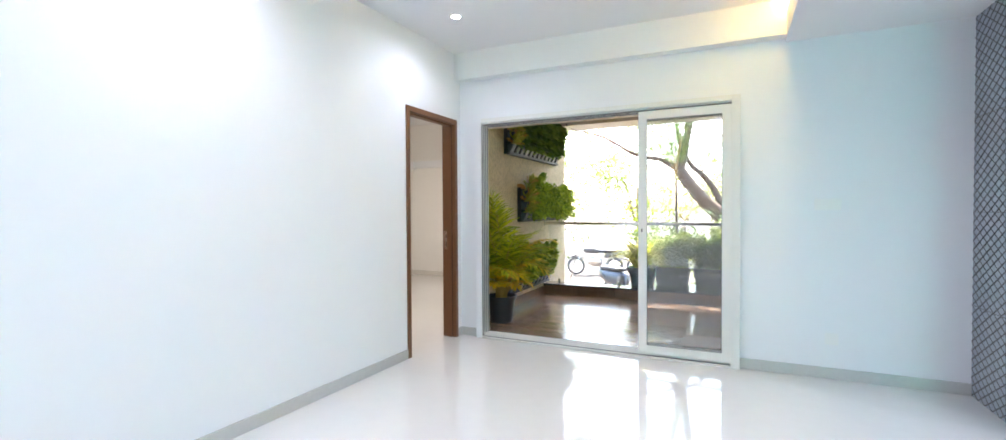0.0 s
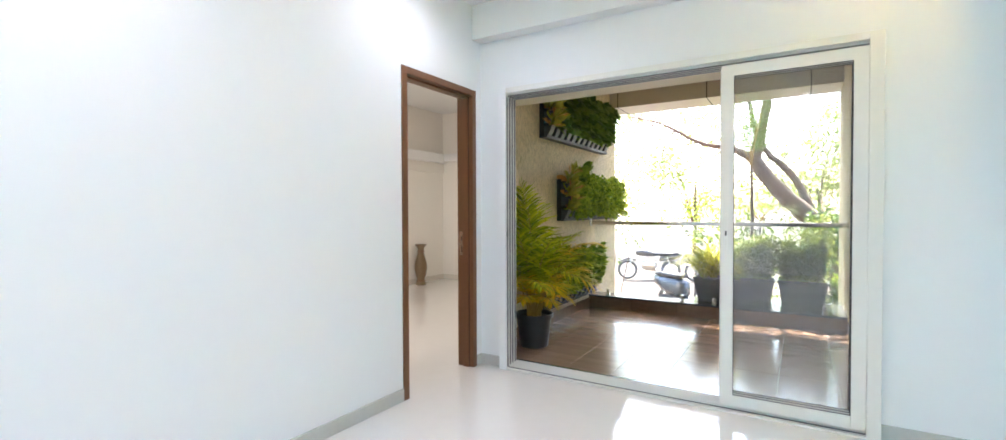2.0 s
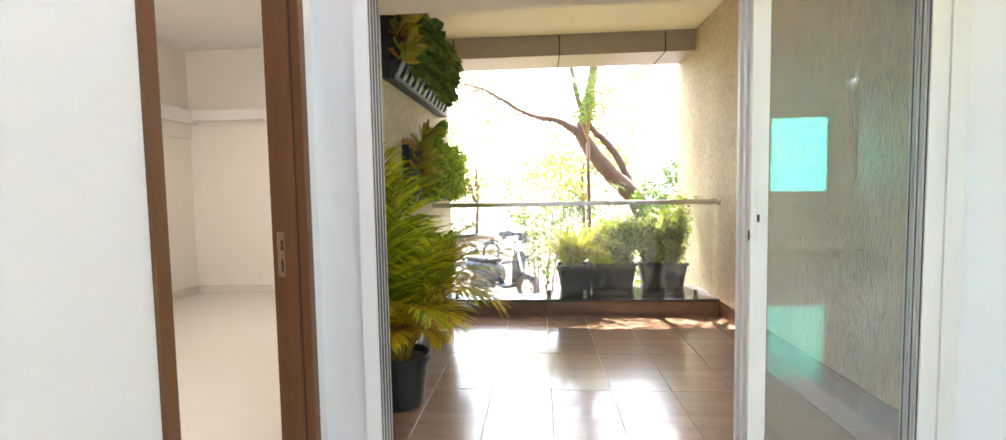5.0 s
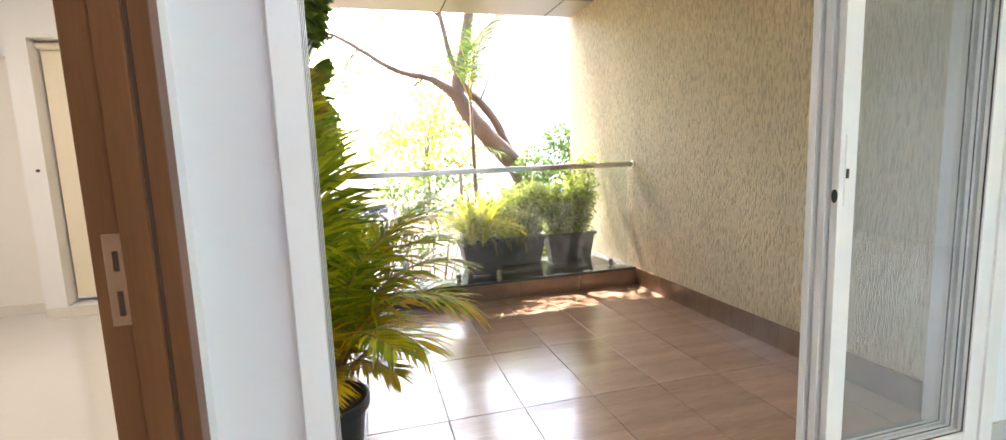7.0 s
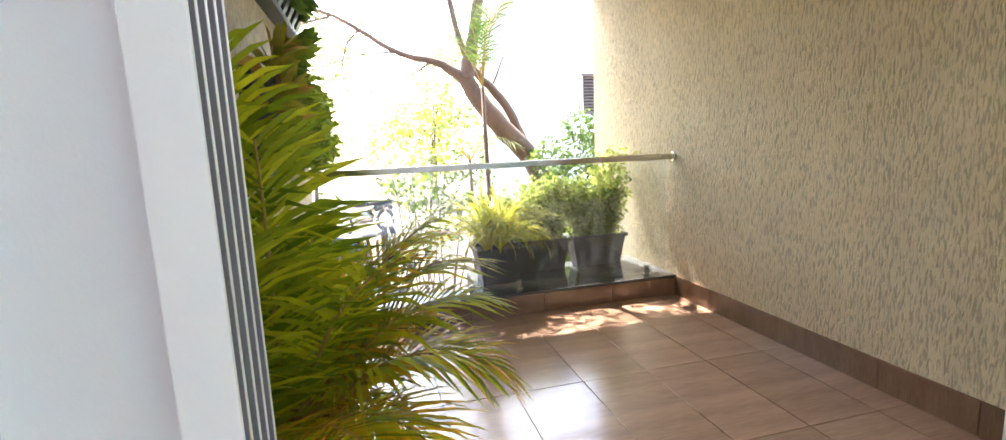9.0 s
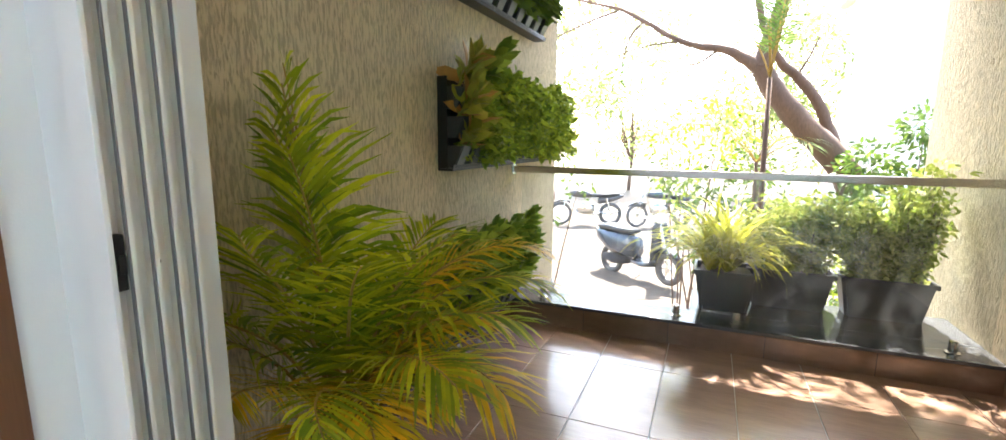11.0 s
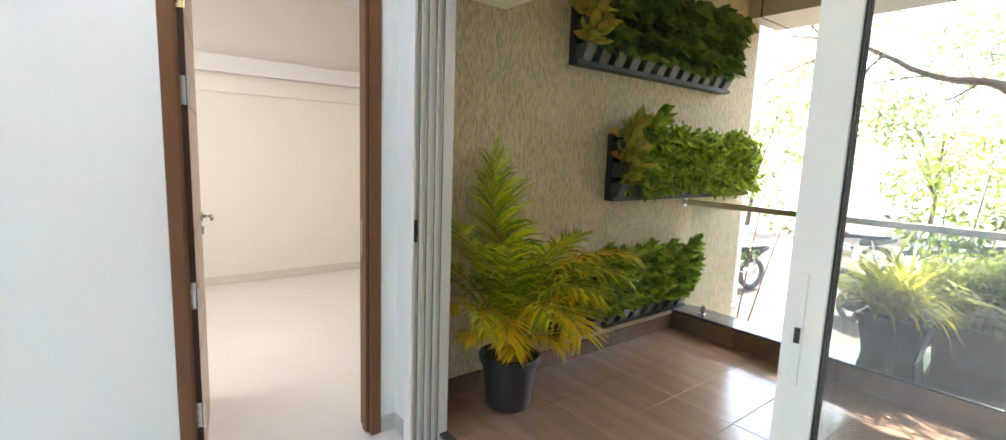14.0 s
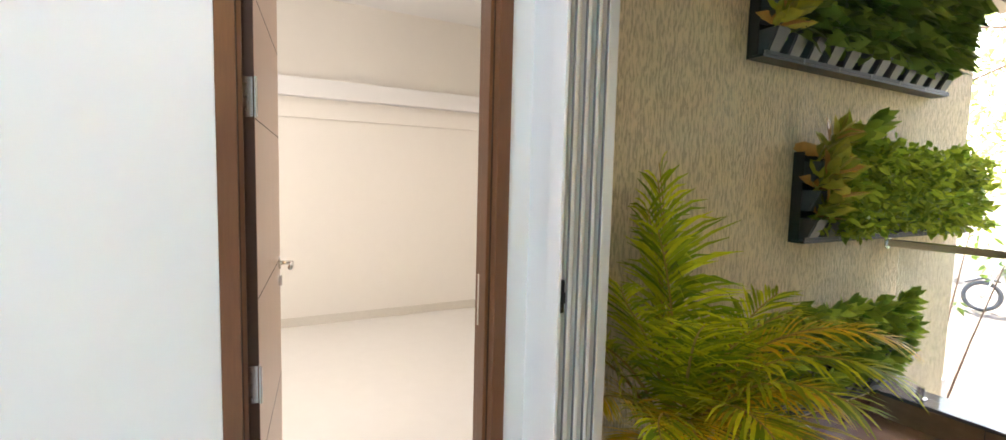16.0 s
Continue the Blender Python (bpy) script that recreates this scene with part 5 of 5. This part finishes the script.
# ---- parked two-wheelers ----


def wheel(parent, x, radius, name, wide=0.045):
    bm = bmesh.new()
    n, m = 30, 10
    rings = [[bm.verts.new((x + (radius - wide + wide * math.cos(b)) * math.cos(a), wide * math.sin(b), radius + (radius - wide + wide * math.cos(b)) * math.sin(a))) for b in (2 * math.pi * j / m for j in range(m))] for a in (2 * math.pi * i / n for i in range(n))]
    for i in range(n):
        for j in range(m):
            bm.faces.new((rings[i][j], rings[(i + 1) % n][j], rings[(i + 1) % n][(j + 1) % m], rings[i][(j + 1) % m]))
    w = part(name, bm, M_TYRE, parent, smooth=True)
    bm = bmesh.new()
    tube(bm, [(x, -0.04, radius), (x, 0.04, radius)], 0.05, 14)
    for k in range(6):
        a = k * math.pi / 3
        c = Vector((math.cos(a), 0, math.sin(a)))
        tube(bm, [Vector((x, 0, radius)) + c * 0.04, Vector((x, 0, radius)) + c * (radius - wide * 1.6)], 0.012, 6)
    part("rim", bm, M_CHROME, w)
    return w


def shell(name, stations, mat, parent, sides=16, label=""):
    """A rounded body panel lofted through (x, z, half width, half height)."""
    bm = bmesh.new()
    rings = []
    for x, z, hw, hh in stations:
        ring = []
        for k in range(sides):
            a = 2 * math.pi * k / sides
            c, s = math.cos(a), math.sin(a)
            ring.append(bm.verts.new((x, hw * math.copysign(abs(c) ** 0.7, c), z + hh * math.copysign(abs(s) ** 0.7, s))))
        rings.append(ring)
    for a, b in zip(rings, rings[1:]):
        for k in range(sides):
            j = (k + 1) % sides
            bm.faces.new((a[k], a[j], b[j], b[k]))
    bm.faces.new(rings[0])
    bm.faces.new(rings[-1])
    bmesh.ops.recalc_face_normals(bm, faces=bm.faces)
    return part(name, bm, mat, parent, label, smooth=True)


def scooter(m, paint, label):
    t = thing("scooter", label, "scooter")
    t.matrix_world = m
    wheel(t, 0.62, 0.25, "front_wheel", 0.05)
    wheel(t, -0.58, 0.25, "rear_wheel", 0.05)
    shell("rear_body", [(-0.92, 0.72, 0.05, 0.05), (-0.8, 0.66, 0.13, 0.12), (-0.5, 0.56, 0.17, 0.19), (-0.15, 0.52, 0.16, 0.2), (0.02, 0.5, 0.12, 0.16)], paint, t)
    shell("floorboard", [(0.0, 0.30, 0.15, 0.05), (0.2, 0.27, 0.16, 0.045), (0.42, 0.32, 0.14, 0.06)], paint, t)
    shell("front_shield", [(0.36, 0.34, 0.14, 0.06), (0.44, 0.55, 0.19, 0.16), (0.47, 0.75, 0.20, 0.16), (0.46, 0.92, 0.14, 0.06)], paint, t)
    shell("front_fender", [(0.42, 0.46, 0.05, 0.03), (0.6, 0.53, 0.07, 0.045), (0.82, 0.42, 0.05, 0.03)], paint, t)
    shell("seat", [(-0.82, 0.80, 0.10, 0.03), (-0.6, 0.80, 0.14, 0.055), (-0.3, 0.77, 0.14, 0.055), (-0.02, 0.76, 0.09, 0.04)], M_SEAT, t, label="black vinyl seat")
    shell("engine", [(-0.75, 0.28, 0.05, 0.06), (-0.5, 0.27, 0.11, 0.09), (-0.2, 0.29, 0.09, 0.08)], M_ALU_DARK, t)
    bm = bmesh.new()
    tube(bm, [(0.62, 0.0, 0.26), (0.52, 0.0, 0.6), (0.43, 0.0, 0.98)], 0.028, 10)
    tube(bm, [(0.36, -0.34, 1.03), (0.43, -0.15, 1.02), (0.45, 0, 0.99), (0.43, 0.15, 1.02), (0.36, 0.34, 1.03)], 0.016, 8)
    part("handlebar", bm, M_CHROME, t)
    shell("headlight", [(0.40, 1.0, 0.08, 0.06), (0.47, 1.0, 0.10, 0.075), (0.53, 0.98, 0.06, 0.05)], M_LAMPGLASS, t)
    for s in (-1, 1):
        bm = bmesh.new()
        tube(bm, [(0.42, s * 0.2, 1.03), (0.40, s * 0.27, 1.2)], 0.006, 6)
        box(bm, 0.37, 0.39, s * 0.27 - 0.05, s * 0.27 + 0.05, 1.18, 1.25, 0.008)
        part("mirror", bm, M_BLACK, t)
    bm = bmesh.new()
    tube(bm, [(-0.1, 0.08, 0.25), (-0.14, 0.2, 0.0)], 0.012, 6)
    part("side_stand", bm, M_CHROME, t)
    return t


def motorbike(m, paint, label):
    t = thing("motorbike", label, "motorbike", group="parked motorbikes")
    t.matrix_world = m
    wheel(t, 0.66, 0.30, "front_wheel", 0.04)
    wheel(t, -0.62, 0.30, "rear_wheel", 0.05)
    shell("tank", [(-0.12, 0.78, 0.08, 0.06), (0.1, 0.82, 0.14, 0.11), (0.34, 0.83, 0.12, 0.09), (0.42, 0.82, 0.05, 0.04)], paint, t)
    shell("seat", [(-0.85, 0.82, 0.08, 0.03), (-0.5, 0.80, 0.13, 0.05), (-0.1, 0.78, 0.11, 0.05)], M_SEAT, t)
    shell("tail", [(-0.95, 0.78, 0.04, 0.04), (-0.7, 0.70, 0.10, 0.07), (-0.3, 0.64, 0.10, 0.09)], paint, t)
    shell("engine", [(-0.2, 0.42, 0.10, 0.12), (0.05, 0.44, 0.13, 0.17), (0.25, 0.46, 0.09, 0.12)], M_CHROME, t)
    shell("front_fender", [(0.42, 0.6, 0.04, 0.02), (0.66, 0.66, 0.05, 0.03), (0.92, 0.54, 0.04, 0.02)], paint, t)
    bm = bmesh.new()
    for s in (-1, 1):
        tube(bm, [(0.66, s * 0.08, 0.30), (0.42, s * 0.08, 0.95)], 0.02, 8)
        tube(bm, [(-0.62, s * 0.08, 0.30), (-0.1, s * 0.09, 0.4), (0.25, s * 0.07, 0.35), (0.42, s * 0.03, 0.85)], 0.016, 6)
        tube(bm, [(-0.62, s * 0.1, 0.32), (-0.5, s * 0.1, 0.72)], 0.022, 8)
    tube(bm, [(0.26, -0.36, 1.04), (0.38, -0.2, 1.05), (0.42, 0, 0.97), (0.38, 0.2, 1.05), (0.26, 0.36, 1.04)], 0.014, 8)
    tube(bm, [(0.15, -0.13, 0.3), (-0.3, -0.15, 0.26), (-0.85, -0.16, 0.34)], 0.035, 8)
    part("frame", bm, M_CHROME, t)
    shell("headlight", [(0.42, 0.92, 0.05, 0.05), (0.5, 0.92, 0.085, 0.085), (0.56, 0.91, 0.075, 0.075)], M_LAMPGLASS, t)
    return t


scooter(pose(-2.15, 11.7, GZ, 0, -4, -36), M_SCOOT, "grey-blue scooter parked on its side stand on the earth")
motorbike(pose(-4.1, 16.3, GZ, 0, 0, 200), M_SCOOT2, "grey motorbike parked in the yard")
motorbike(pose(-2.3, 16.9, GZ, 0, 0, 215), M_SCOOT, "dark motorbike parked in the yard")
motorbike(pose(-4.55, 11.9, GZ, 0, 0, 250), M_BLACK, "black motorbike parked near the balcony")

# ---- white house beyond the yard ----
house = thing("house", "white rendered house with a brown louvred window beyond the yard", "house", (3.0, 18.0, GZ))
HW = (1.4, 2.6, 3.0, 4.15)
part("wall", slab("y", 0.0, 0.25, 0.0, 9.0, 0.0, 7.0, [HW]), M_RENDER, house)
part("wall", slab("x", 0.0, 0.25, 0.25, 8.0, 0.0, 7.0), M_RENDER, house)
part("roof", boxed(-0.3, 9.3, -0.3, 8.3, 7.0, 7.25, 0.02), M_RENDER, house)
hw = part("window", boxed(HW[0], HW[1], 0.14, 0.16, HW[2], HW[3]), M_ALU_DARK, house)
part("sill", boxed(HW[0] - 0.06, HW[1] + 0.06, -0.08, 0.13, HW[3] + 0.005, HW[3] + 0.06), M_LOUVRE, hw)
for k in range(12):
    z = HW[2] + 0.04 + k * 0.093
    part("slat", boxed(HW[0] + 0.02, HW[1] - 0.02, 0.04, 0.12, z, z + 0.045, 0.004), M_LOUVRE, hw)

# ---- balcony tiles ----
floor_ob = bpy.data.objects["balcony_slab"]
XS = [BX0 + 0.002] + [x for x in (-0.645 - 0.357 * k for k in range(5, -3, -1)) if BX0 < x < BX1] + [BX1 - 0.002]
YS = [OUT + 0.004] + [y for y in (5.25 + 0.66 * k for k in range(-1, 5)) if OUT < y < KERB] + [KERB - 0.002]
for xa, xb in zip(XS, XS[1:]):
    for ya, yb in zip(YS, YS[1:]):
        w, d = xb - xa - 0.004, yb - ya - 0.004
        bm = boxed(-w / 2, w / 2, -d / 2, d / 2, -0.008, 0.0, 0.0012)
        tile = part("tile", bm, M_TILE, floor_ob)
        tile.location = ((xa + xb) / 2, (ya + yb) / 2, BZ)
tagged(part("threshold", boxed(SLIDE[0] + 0.001, SLIDE[1] - 0.001, BY + 0.137, OUT + 0.003, -0.01, 0.024, 0.003), M_GRANITE), "dark stone threshold of the sliding door", "threshold", kind="structure")
kerb_ob = bpy.data.objects["kerb"]
n = 5
for k in range(n):
    w = (BX1 - BX0) / n
    bm = boxed(-w / 2 + 0.0015, w / 2 - 0.0015, -0.005, 0.0045, 0.0, LEDGE - 0.022 - BZ, 0.001)
    tile = part("tile", bm, M_TILE_SKIRT, kerb_ob)
    tile.location = (BX0 + (k + 0.5) * w, KERB - 0.005, BZ)
for name, x, s, high in (("balcony_baseboard_west", BX0, 1, 0.115), ("balcony_baseboard_east", BX1, -1, 0.145)):
    run = tagged(new(name), "brown wood-look tile skirting along the balcony wall", "baseboard", kind="structure")
    n = 6
    w = (KERB - 0.012 - OUT) / n
    for k in range(n):
        bm = boxed(-0.005, 0.005, -w / 2 + 0.0015, w / 2 - 0.0015, 0.0, high, 0.001)
        tile = part("tile", bm, M_TILE_SKIRT, run)
        tile.location = (x + s * 0.0055, OUT + (k + 0.5) * w, BZ + 0.0005)
